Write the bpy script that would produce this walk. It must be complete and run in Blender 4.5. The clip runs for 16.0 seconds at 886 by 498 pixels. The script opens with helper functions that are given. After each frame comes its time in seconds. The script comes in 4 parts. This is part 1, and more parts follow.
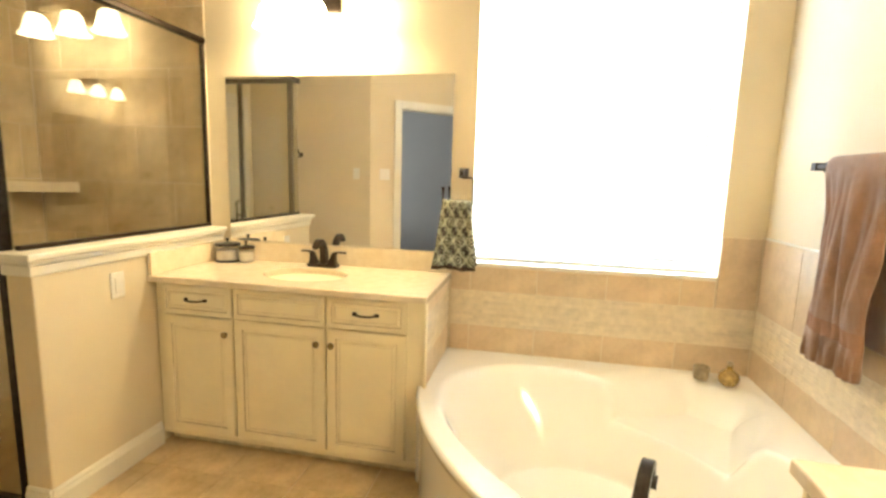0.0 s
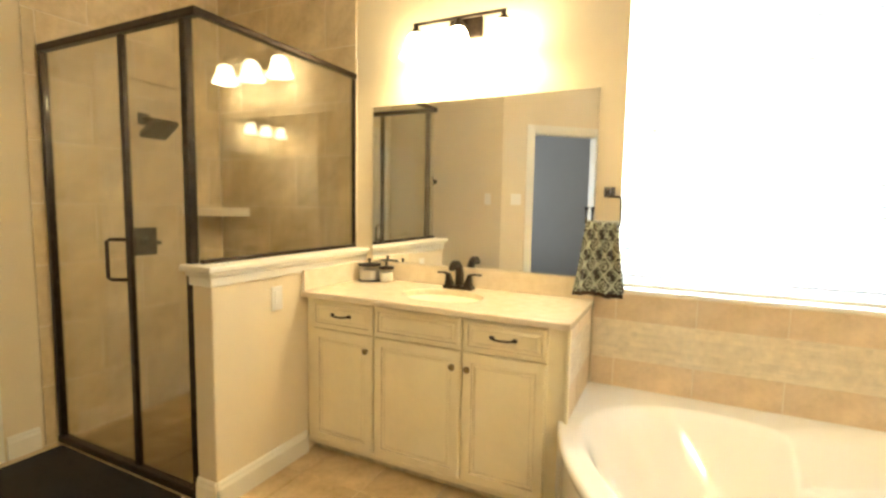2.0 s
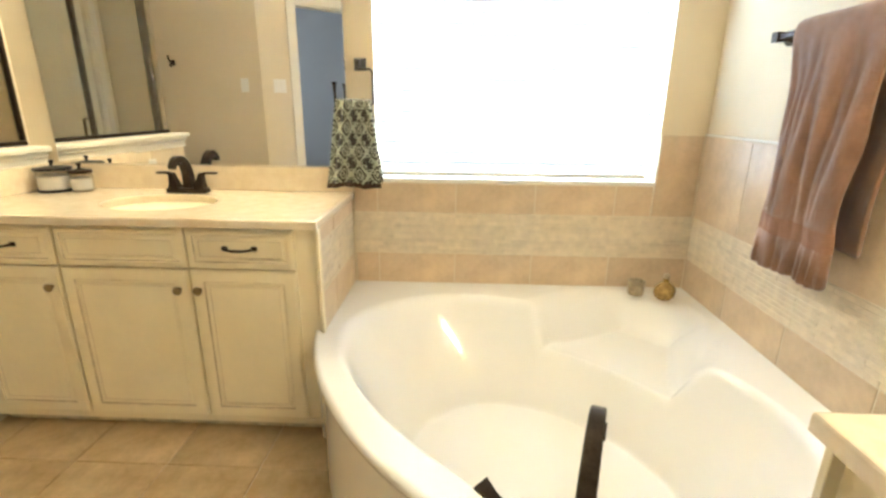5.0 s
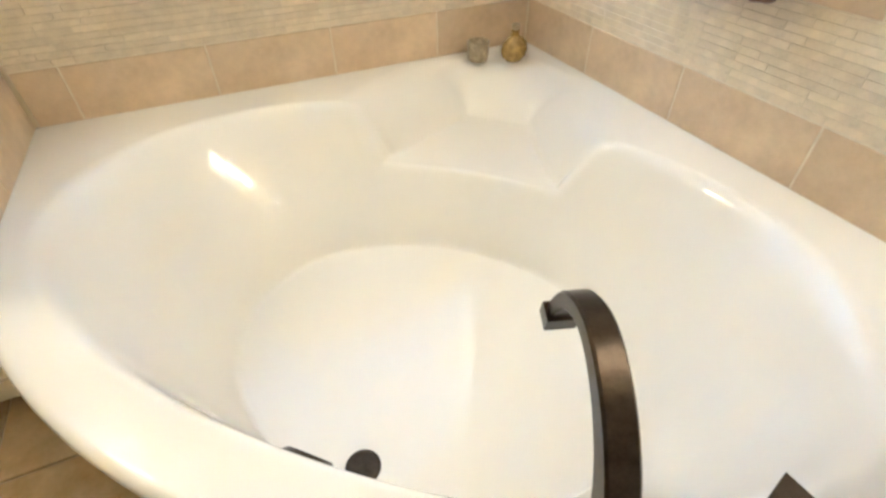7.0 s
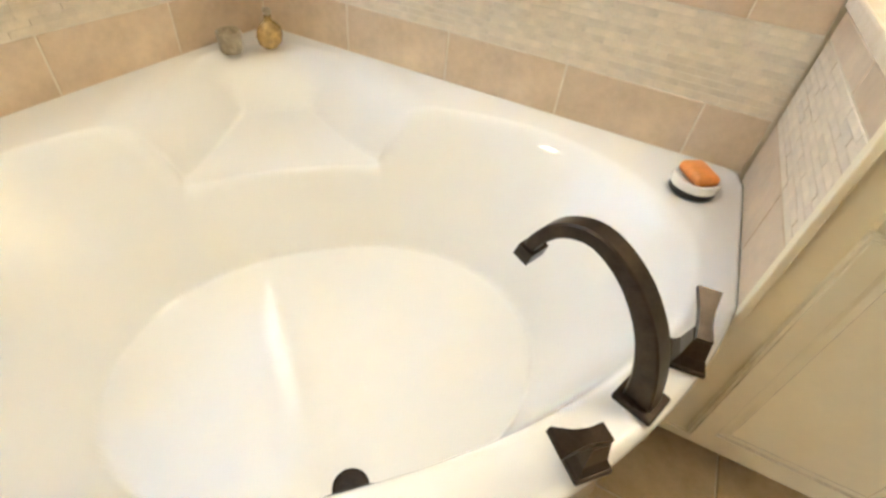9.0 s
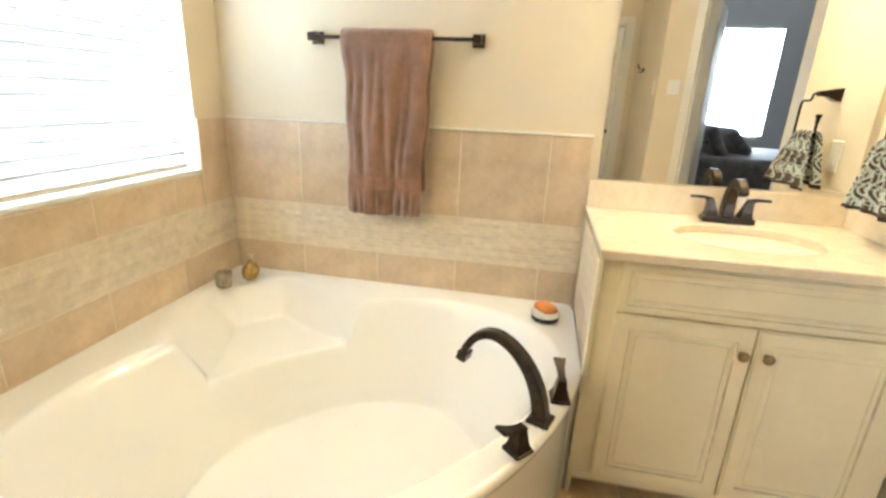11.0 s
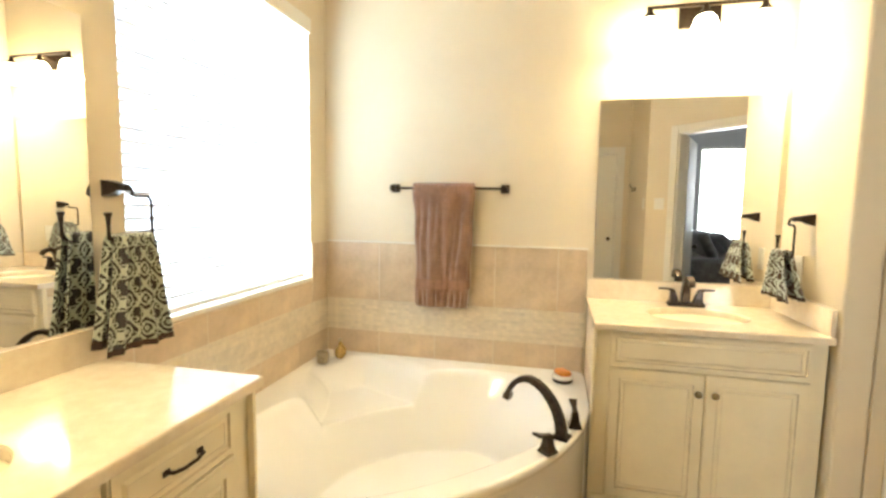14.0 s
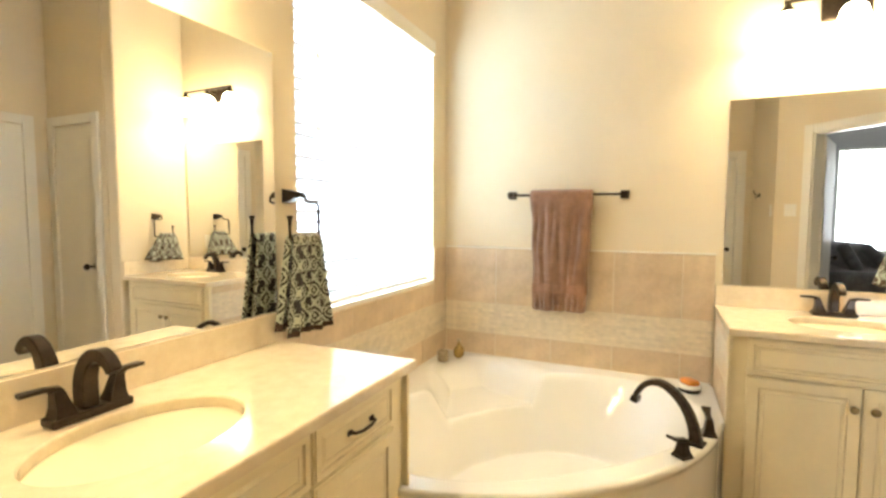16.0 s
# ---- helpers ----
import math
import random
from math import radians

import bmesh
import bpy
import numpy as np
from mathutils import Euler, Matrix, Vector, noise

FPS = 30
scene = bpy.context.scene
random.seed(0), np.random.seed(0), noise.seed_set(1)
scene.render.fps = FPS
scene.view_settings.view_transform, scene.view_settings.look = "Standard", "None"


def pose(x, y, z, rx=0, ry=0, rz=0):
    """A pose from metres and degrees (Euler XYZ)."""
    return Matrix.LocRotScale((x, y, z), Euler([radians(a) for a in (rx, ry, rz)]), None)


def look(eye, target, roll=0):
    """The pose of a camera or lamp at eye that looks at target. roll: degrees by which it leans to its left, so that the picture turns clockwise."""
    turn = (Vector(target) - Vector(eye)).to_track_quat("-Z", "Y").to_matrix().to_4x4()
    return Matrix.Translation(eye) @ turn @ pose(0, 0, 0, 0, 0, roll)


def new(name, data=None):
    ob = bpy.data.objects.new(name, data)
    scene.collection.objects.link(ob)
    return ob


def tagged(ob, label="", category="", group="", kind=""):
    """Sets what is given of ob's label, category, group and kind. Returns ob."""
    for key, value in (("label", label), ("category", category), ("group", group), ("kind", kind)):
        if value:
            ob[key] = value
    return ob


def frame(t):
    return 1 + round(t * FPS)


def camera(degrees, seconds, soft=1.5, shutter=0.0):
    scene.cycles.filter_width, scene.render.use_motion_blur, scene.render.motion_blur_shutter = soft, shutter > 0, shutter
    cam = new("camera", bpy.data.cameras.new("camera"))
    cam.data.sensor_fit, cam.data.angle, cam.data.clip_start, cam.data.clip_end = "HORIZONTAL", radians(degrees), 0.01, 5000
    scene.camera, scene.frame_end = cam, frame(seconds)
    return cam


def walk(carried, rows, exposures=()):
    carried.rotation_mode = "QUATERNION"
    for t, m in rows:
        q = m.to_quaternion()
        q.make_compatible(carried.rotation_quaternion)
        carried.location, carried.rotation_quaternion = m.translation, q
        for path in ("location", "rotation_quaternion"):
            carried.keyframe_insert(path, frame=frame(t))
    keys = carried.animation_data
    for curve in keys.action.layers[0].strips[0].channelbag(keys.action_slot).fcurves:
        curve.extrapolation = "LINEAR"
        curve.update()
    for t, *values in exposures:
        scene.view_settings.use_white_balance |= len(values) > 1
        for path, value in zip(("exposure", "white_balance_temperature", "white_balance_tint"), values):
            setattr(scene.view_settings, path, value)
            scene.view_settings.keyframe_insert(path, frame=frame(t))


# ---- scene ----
cam = camera(85.9, 16.0, soft=2.7)
PATH = [
    (0, (-1.061, -2.474, 1.37), (-1.441, -0.532, 1.079), 1.7),
    (0.5, (-1.101, -2.458, 1.36), (-1.664, -0.556, 1.103), 1.6),
    (1, (-1.121, -2.444, 1.346), (-1.844, -0.592, 1.124), 1.2),
    (1.5, (-1.142, -2.428, 1.336), (-1.973, -0.619, 1.139), 1.1),
    (2, (-1.152, -2.421, 1.326), (-2.025, -0.631, 1.143), 1.0),
    (2.5, (-1.153, -2.416, 1.317), (-2.001, -0.614, 1.135), 1.2),
    (3, (-1.151, -2.418, 1.324), (-1.894, -0.573, 1.111), 1.2),
    (3.5, (-1.15, -2.381, 1.338), (-1.73, -0.488, 1.059), 1.0),
    (4, (-1.169, -2.337, 1.306), (-1.52, -0.397, 0.972), 1.2),
    (4.5, (-1.096, -2.21, 1.283), (-1.297, -0.27, 0.841), 0.8),
    (5, (-1.027, -2.078, 1.242), (-1.093, -0.164, 0.667), 0.6),
    (5.2, (-1.0, -2.007, 1.248), (-1.006, -0.122, 0.58), 0.6),
    (7.3, (-1.015, -1.428, 1.003), (-0.322, -0.199, -0.414), -1.0),
    (7.5, (-1.017, -1.392, 0.99), (-0.278, -0.256, -0.48), -0.9),
    (8, (-1.073, -1.319, 0.985), (-0.131, -0.428, -0.538), 3.1),
    (8.2, (-1.105, -1.289, 0.982), (-0.064, -0.506, -0.536), 5.8),
    (10.3, (-1.684, -1.273, 1.231), (0.061, -0.888, 0.332), 3.3),
    (10.5, (-1.756, -1.291, 1.243), (0.036, -0.926, 0.433), 3.2),
    (11, (-1.891, -1.348, 1.264), (-0.024, -0.985, 0.647), 2.4),
    (11.5, (-2.036, -1.354, 1.308), (-0.122, -1.05, 0.816), 2.3),
    (12, (-2.174, -1.326, 1.318), (-0.223, -1.089, 0.944), 2.2),
    (12.5, (-2.297, -1.337, 1.335), (-0.334, -1.098, 1.036), 1.9),
    (13, (-2.449, -1.337, 1.36), (-0.483, -1.072, 1.106), 1.8),
    (13.5, (-2.555, -1.365, 1.367), (-0.603, -1.029, 1.146), 1.2),
    (14, (-2.66, -1.367, 1.369), (-0.723, -0.906, 1.18), 0.8),
    (14.5, (-2.713, -1.277, 1.334), (-0.787, -0.758, 1.181), 1.1),
    (15, (-2.764, -1.267, 1.331), (-0.873, -0.631, 1.187), 0.8),
    (15.5, (-2.809, -1.279, 1.336), (-0.961, -0.525, 1.196), 0.3),
    (16, (-2.821, -1.261, 1.329), (-1.004, -0.437, 1.193), 0.2),
]
walk(cam, [(t, look(eye, target, roll)) for t, eye, target, roll in PATH],
     exposures=((0, 0.62, 6600, 8), (4, 0.62, 6250, 7), (5, 0.52, 5700, 7), (7.5, 0.32, 5350, 12), (8.2, 0.34, 5350, 12), (11, 0.48, 5750, 8), (13, 0.46, 6100, 8), (16, 0.42, 6500, 9)))

# ---- world and large lights ----
world = bpy.data.worlds.new("sky")
scene.world = world
world.use_nodes = True
_sky = world.node_tree.nodes.new("ShaderNodeTexSky")
_sky.sky_type, _sky.sun_disc, _sky.sun_elevation, _sky.sun_rotation = "NISHITA", False, radians(40), radians(200)
world.node_tree.links.new(_sky.outputs[0], world.node_tree.nodes["Background"].inputs[0])
world.node_tree.nodes["Background"].inputs[1].default_value = 0.1

WINDOW_POWER, BEDROOM_POWER, SHADE_GLOW, BULB_POWER = 66.0, 60.0, 25.0, 5.8


def area_lamp(name, m, sx, sy, power, colour):
    d = bpy.data.lights.new(name, "AREA")
    d.shape, d.size, d.size_y, d.energy, d.color = "RECTANGLE", sx, sy, power, colour
    ob = new(name, d)
    ob.matrix_world = m
    return ob


area_lamp("window_daylight", look((-0.792, 0.10, 1.65), (-0.792, -1, 1.65)), 1.16, 1.42, WINDOW_POWER, (0.70, 0.85, 1.0))
area_lamp("bedroom_daylight", look((-6.47, -4.2, 1.6), (0, -4.2, 1.6)), 0.85, 1.5, BEDROOM_POWER, (0.88, 0.94, 1.0))


# ---- materials ----
def material(name, rgb, rough=0.5, metal=0.0, var=0.12, scale=8.0, bump=0.0, bump_scale=120.0, rnd=0.0, tint=None, island=False, coat=0.0, sheen=0.0):
    """Principled surface: colour varied at two scales and per piece, with fine relief."""
    m = bpy.data.materials.new(name)
    m.use_nodes = True
    nt = m.node_tree
    N, L = nt.nodes, nt.links
    b = N["Principled BSDF"]
    b.inputs["Roughness"].default_value, b.inputs["Metallic"].default_value = rough, metal
    b.inputs["Coat Weight"].default_value = coat
    b.inputs["Sheen Weight"].default_value = sheen
    tc = N.new("ShaderNodeTexCoord")
    big, fine = N.new("ShaderNodeTexNoise"), N.new("ShaderNodeTexNoise")
    for n, s in ((big, scale), (fine, scale * 7)):
        n.inputs["Scale"].default_value, n.inputs["Detail"].default_value, n.inputs["Roughness"].default_value = s, 5, 0.62
        L.new(tc.outputs["Object"], n.inputs["Vector"])
    add = N.new("ShaderNodeMath")
    add.operation = "MULTIPLY_ADD"
    L.new(fine.outputs[0], add.inputs[0])
    add.inputs[1].default_value = 0.35
    L.new(big.outputs[0], add.inputs[2])
    ramp = N.new("ShaderNodeValToRGB")
    ramp.color_ramp.elements[0].position, ramp.color_ramp.elements[1].position = 0.45, 0.9
    t = tint or tuple(c * (1 - 2 * var) for c in rgb)
    ramp.color_ramp.elements[0].color = (*t, 1)
    ramp.color_ramp.elements[1].color = (*[min(0.9, c * (1 + var)) for c in rgb], 1)
    L.new(add.outputs[0], ramp.inputs[0])
    col = ramp.outputs[0]
    if rnd:
        src = N.new("ShaderNodeNewGeometry").outputs["Random Per Island"] if island else N.new("ShaderNodeObjectInfo").outputs["Random"]
        mr = N.new("ShaderNodeMapRange")
        L.new(src, mr.inputs[0])
        mr.inputs[3].default_value, mr.inputs[4].default_value = 1 - rnd, 1 + rnd
        hs = N.new("ShaderNodeHueSaturation")
        L.new(col, hs.inputs["Color"])
        L.new(mr.outputs[0], hs.inputs["Value"])
        col = hs.outputs[0]
    L.new(col, b.inputs["Base Color"])
    if bump:
        bn, bp = N.new("ShaderNodeTexNoise"), N.new("ShaderNodeBump")
        bn.inputs["Scale"].default_value, bn.inputs["Detail"].default_value = bump_scale, 4
        L.new(tc.outputs["Object"], bn.inputs["Vector"])
        bp.inputs["Strength"].default_value, bp.inputs["Distance"].default_value = bump, 0.004
        L.new(bn.outputs[0], bp.inputs["Height"])
        L.new(bp.outputs[0], b.inputs["Normal"])
    return m


def glass_material(name, rgb=(0.95, 0.96, 0.94), gloss=1.0):
    """Thin clear pane: see-through with a Fresnel gloss."""
    m = bpy.data.materials.new(name)
    m.use_nodes = True
    N, L = m.node_tree.nodes, m.node_tree.links
    N.remove(N["Principled BSDF"])
    tr, gl, mx, fr = N.new("ShaderNodeBsdfTransparent"), N.new("ShaderNodeBsdfGlossy"), N.new("ShaderNodeMixShader"), N.new("ShaderNodeLayerWeight")
    tr.inputs[0].default_value = (*rgb, 1)
    gl.inputs["Roughness"].default_value = 0.005
    fr.inputs[0].default_value = 0.5
    p5, k = N.new("ShaderNodeMath"), N.new("ShaderNodeMath")
    p5.operation, p5.inputs[1].default_value = "POWER", 4.0
    L.new(fr.outputs["Facing"], p5.inputs[0])
    k.operation, k.inputs[1].default_value, k.inputs[2].default_value, k.use_clamp = "MULTIPLY_ADD", 0.9 * gloss, 0.045 * gloss, True
    L.new(p5.outputs[0], k.inputs[0])
    L.new(k.outputs[0], mx.inputs[0])
    L.new(tr.outputs[0], mx.inputs[1])
    L.new(gl.outputs[0], mx.inputs[2])
    L.new(mx.outputs[0], N["Material Output"].inputs[0])
    return m


def glow_material(name, rgb, strength):
    m = bpy.data.materials.new(name)
    m.use_nodes = True
    b = m.node_tree.nodes["Principled BSDF"]
    b.inputs["Base Color"].default_value = (0.8, 0.78, 0.72, 1)
    b.inputs["Emission Color"].default_value, b.inputs["Emission Strength"].default_value = (*rgb, 1), strength
    return m


def slat_material(name, through_light):
    """White blind slat that lets daylight through."""
    m = bpy.data.materials.new(name)
    m.use_nodes = True
    N, L = m.node_tree.nodes, m.node_tree.links
    N.remove(N["Principled BSDF"])
    d, t, mx = N.new("ShaderNodeBsdfDiffuse"), N.new("ShaderNodeBsdfTranslucent"), N.new("ShaderNodeMixShader")
    d.inputs[0].default_value, t.inputs[0].default_value = (0.85, 0.85, 0.86, 1), (0.88, 0.91, 0.95, 1)
    mx.inputs[0].default_value = through_light
    L.new(d.outputs[0], mx.inputs[1])
    L.new(t.outputs[0], mx.inputs[2])
    L.new(mx.outputs[0], N["Material Output"].inputs[0])
    return m


def damask_material(name, dark, pale, k):
    """Woven lattice of pale ogee lines on a dark ground, printed along u and height."""
    m = bpy.data.materials.new(name)
    m.use_nodes = True
    N, L = m.node_tree.nodes, m.node_tree.links
    b = N["Principled BSDF"]
    b.inputs["Roughness"].default_value, b.inputs["Sheen Weight"].default_value = 0.95, 0.3
    uv, sep = N.new("ShaderNodeUVMap"), N.new("ShaderNodeSeparateXYZ")
    L.new(uv.outputs[0], sep.inputs[0])

    def op(kind, a, c=0.0):
        n = N.new("ShaderNodeMath")
        n.operation = kind
        for i, s in enumerate((a, c)):
            if isinstance(s, (int, float)):
                n.inputs[i].default_value = s
            else:
                L.new(s, n.inputs[i])
        return n.outputs[0]
    x, z = op("MULTIPLY", sep.outputs[0], k), op("MULTIPLY", sep.outputs[1], k * 0.8)
    cx, cz, c2x, c2z = op("COSINE", x), op("COSINE", z), op("COSINE", op("MULTIPLY", x, 2.0)), op("COSINE", op("MULTIPLY", z, 2.0))
    a = op("ADD", cx, cz)

    def line(v, at, half):
        return op("LESS_THAN", op("ABSOLUTE", op("SUBTRACT", v, at)), half)
    lattice, medallion, heart = line(a, 0.0, 0.29), line(a, 1.25, 0.20), line(a, 1.93, 0.06)
    lobe = line(op("ADD", a, op("MULTIPLY", op("ADD", c2x, c2z), 0.35)), -0.75, 0.16)
    scroll = line(op("MULTIPLY", op("SINE", x), op("SINE", op("MULTIPLY", z, 2.0))), 0.62, 0.15)
    fac = op("MAXIMUM", op("MAXIMUM", lattice, medallion), op("MAXIMUM", op("MAXIMUM", heart, lobe), scroll))
    mix = N.new("ShaderNodeMix")
    mix.data_type = "RGBA"
    L.new(fac, mix.inputs[0])
    mix.inputs[6].default_value, mix.inputs[7].default_value = (*dark, 1), (*pale, 1)
    L.new(mix.outputs[2], b.inputs["Base Color"])
    bp, nz = N.new("ShaderNodeBump"), N.new("ShaderNodeTexNoise")
    nz.inputs["Scale"].default_value = 400
    L.new(nz.outputs[0], bp.inputs["Height"])
    bp.inputs["Strength"].default_value, bp.inputs["Distance"].default_value = 0.6, 0.003
    L.new(bp.outputs[0], b.inputs["Normal"])
    return m


PAINT = material("cream wall paint", (0.74, 0.64, 0.46), 0.75, var=0.02, scale=1.5, bump=0.25, bump_scale=160)
CEIL = material("ceiling paint", (0.82, 0.79, 0.72), 0.85, var=0.02, scale=1.5, bump=0.3, bump_scale=90)
TRIM = material("white trim paint", (0.80, 0.77, 0.68), 0.4, var=0.02, scale=3)
CABINET = material("cream cabinet paint", (0.86, 0.77, 0.55), 0.42, var=0.03, scale=5, bump=0.05)
# Real glaze in the door grooves; on the toe kick it paints shade.
GLAZE_TOE_SHADE = material("brown glaze in grooves and painted toe kick shade", (0.70, 0.60, 0.41), 0.55, var=0.15, scale=20)
COUNTER = material("polished beige stone", (0.83, 0.73, 0.56), 0.11, var=0.04, scale=22, coat=0.2, tint=(0.75, 0.63, 0.45))
TILE = material("travertine look tile", (0.66, 0.52, 0.35), 0.33, var=0.10, scale=7, rnd=0.06, bump=0.06, bump_scale=30, tint=(0.53, 0.40, 0.26))
SHOWER_TILE = material("brown shower tile", (0.66, 0.54, 0.35), 0.30, var=0.15, scale=4, rnd=0.04, bump=0.08, bump_scale=30, tint=(0.46, 0.35, 0.20))
FLOOR_TILE = material("tan floor tile", (0.60, 0.46, 0.27), 0.30, var=0.16, scale=6, rnd=0.07, bump=0.08, bump_scale=25, tint=(0.44, 0.31, 0.16))
GROUT = material("sandy grout", (0.76, 0.68, 0.53), 0.9, var=0.08, scale=30, bump=0.2)
MOSAIC_PIECE = material("single mosaic strip", (0.72, 0.62, 0.46), 0.35, var=0.08, scale=25, rnd=0.07)
MOSAIC = material("linear stone mosaic", (0.72, 0.62, 0.46), 0.35, var=0.08, scale=25, rnd=0.07, island=True)
PORCELAIN = material("white acrylic", (0.86, 0.84, 0.79), 0.09, var=0.01, scale=2, coat=0.15)
BRONZE = material("oil-rubbed bronze", (0.050, 0.036, 0.026), 0.30, 0.75, var=0.25, scale=40)
NICKEL = material("antique brass knob", (0.32, 0.24, 0.13), 0.35, 0.9, var=0.2, scale=40)
BROWN = material("brown terry cloth", (0.29, 0.145, 0.078), 0.95, var=0.18, scale=14, bump=1.0, bump_scale=420, sheen=0.5)
BAND = material("flat woven towel band", (0.33, 0.17, 0.10), 0.8, var=0.1, scale=30, bump=0.3, bump_scale=300)
MAT = material("black shag", (0.016, 0.012, 0.010), 0.95, var=0.3, scale=60, bump=1.0, bump_scale=300)
PLASTIC = material("white switch plastic", (0.82, 0.80, 0.74), 0.35, var=0.01)
DARKRIM = material("dark brown hem", (0.05, 0.025, 0.015), 0.9, var=0.2, scale=50)
DAMASK_A = damask_material("navy damask cloth", (0.028, 0.024, 0.024), (0.50, 0.53, 0.41), 84)
DAMASK_B = damask_material("brown damask cloth", (0.055, 0.028, 0.016), (0.50, 0.55, 0.48), 84)
GLASS = glass_material("clear shower glass", (0.97, 0.97, 0.94), 1.3)
PANE = glass_material("window glass", (0.97, 0.98, 0.98))
JAR = glass_material("jar glass", (0.97, 0.97, 0.96))
MIRROR = material("mirror silver", (0.9, 0.9, 0.88), 0.0, 1.0, var=0.0)
SHADE = glow_material("lit frosted glass", (1.0, 0.82, 0.52), SHADE_GLOW)
BACKDROP = glow_material("bright daylight beyond", (0.93, 0.97, 1.0), 4.0)
# Second slat material passes less daylight, to draw the shade where slats overlap.
SLAT, SLAT_SHADE_LINE = slat_material("blind slat", 0.38), slat_material("blind slat shade line", 0.05)
COTTON = material("white cotton", (0.82, 0.79, 0.74), 0.95, var=0.05, scale=40, bump=1.0, bump_scale=120)
SOAP = material("orange soap", (0.72, 0.26, 0.05), 0.4, var=0.12, scale=30)
BLACK = material("black lacquer", (0.012, 0.011, 0.010), 0.3, var=0.2, scale=30)
CERAMIC = material("glazed tan ceramic", (0.42, 0.34, 0.22), 0.3, var=0.3, scale=45)
GOLD = material("amber gilt glass", (0.45, 0.30, 0.10), 0.25, 0.4, var=0.3, scale=40)
BLUEGREY = material("blue grey paint", (0.37, 0.365, 0.36), 0.8, var=0.02, scale=1.5, bump=0.2)
CARPET = material("grey beige carpet", (0.34, 0.30, 0.25), 0.95, var=0.15, scale=60, bump=0.8, bump_scale=300)
BEDDING = material("charcoal velvet quilt", (0.12, 0.12, 0.13), 0.7, var=0.3, scale=12, bump=0.7, bump_scale=40, sheen=0.4)
PILLOW = material("grey satin", (0.26, 0.27, 0.28), 0.45, var=0.2, scale=10)


# ---- building helpers ----
def origin_of(ob):
    o = ob
    while o.parent:
        o = o.parent
    return o


def thing(name, label, category, m=None, group="", kind=""):
    e = new(name)
    e.matrix_world = m if m is not None else Matrix()
    return tagged(e, label, category, group, kind)


def part(name, bm, mats, parent=None, label="", smooth=False):
    """One mesh object; its mesh is in the axes of the thing that it belongs to."""
    me = bpy.data.meshes.new(name)
    bm.normal_update()
    bm.to_mesh(me)
    bm.free()
    for mt in mats if isinstance(mats, (list, tuple)) else (mats,):
        me.materials.append(mt)
    if smooth:
        me.shade_smooth()
        me.set_sharp_from_angle(angle=radians(38))
    ob = new(name, me)
    ob.parent = parent
    return tagged(ob, label)


def solid(name, bm, mats, label, category="", kind="", smooth=False, group=""):
    return tagged(part(name, bm, mats, None, label, smooth), "", category, group, kind)


def box(x0, x1, y0, y1, z0, z1, bevel=0.0, seg=2, bm=None):
    t = bmesh.new()
    g = bmesh.ops.create_cube(t, size=1)
    for v in g["verts"]:
        v.co = Vector(((x0 + x1) / 2 + v.co.x * (x1 - x0), (y0 + y1) / 2 + v.co.y * (y1 - y0), (z0 + z1) / 2 + v.co.z * (z1 - z0)))
    if bevel:
        bmesh.ops.bevel(t, geom=t.edges[:], offset=bevel, segments=seg, affect="EDGES", profile=0.5)
    return merge(bm, t)


def merge(bm, t):
    if bm is None:
        return t
    me = bpy.data.meshes.new("tmp")
    t.to_mesh(me)
    t.free()
    bm.from_mesh(me)
    bpy.data.meshes.remove(me)
    return bm


def move(bm, m):
    bmesh.ops.transform(bm, matrix=m, verts=bm.verts[:])
    return bm


def lathe(profile, seg=24, bm=None):
    t = bmesh.new()
    rings = []
    for r, z in profile:
        rings.append([t.verts.new((r * math.cos(2 * math.pi * i / seg), r * math.sin(2 * math.pi * i / seg), z)) for i in range(seg)])
    for a, b in zip(rings, rings[1:]):
        for i in range(seg):
            t.faces.new((a[i], a[(i + 1) % seg], b[(i + 1) % seg], b[i]))
    if profile[0][0] > 1e-4:
        t.faces.new(rings[0][::-1])
    if profile[-1][0] > 1e-4:
        t.faces.new(rings[-1])
    bmesh.ops.remove_doubles(t, verts=t.verts[:], dist=1e-5)
    bmesh.ops.recalc_face_normals(t, faces=t.faces[:])
    return merge(bm, t)


def prism(pts, z0, z1, bm=None):
    t = bmesh.new()
    a = [t.verts.new((x, y, z0)) for x, y in pts]
    b = [t.verts.new((x, y, z1)) for x, y in pts]
    n = len(pts)
    t.faces.new(a[::-1])
    t.faces.new(b)
    for i in range(n):
        t.faces.new((a[i], a[(i + 1) % n], b[(i + 1) % n], b[i]))
    bmesh.ops.recalc_face_normals(t, faces=t.faces[:])
    return merge(bm, t)


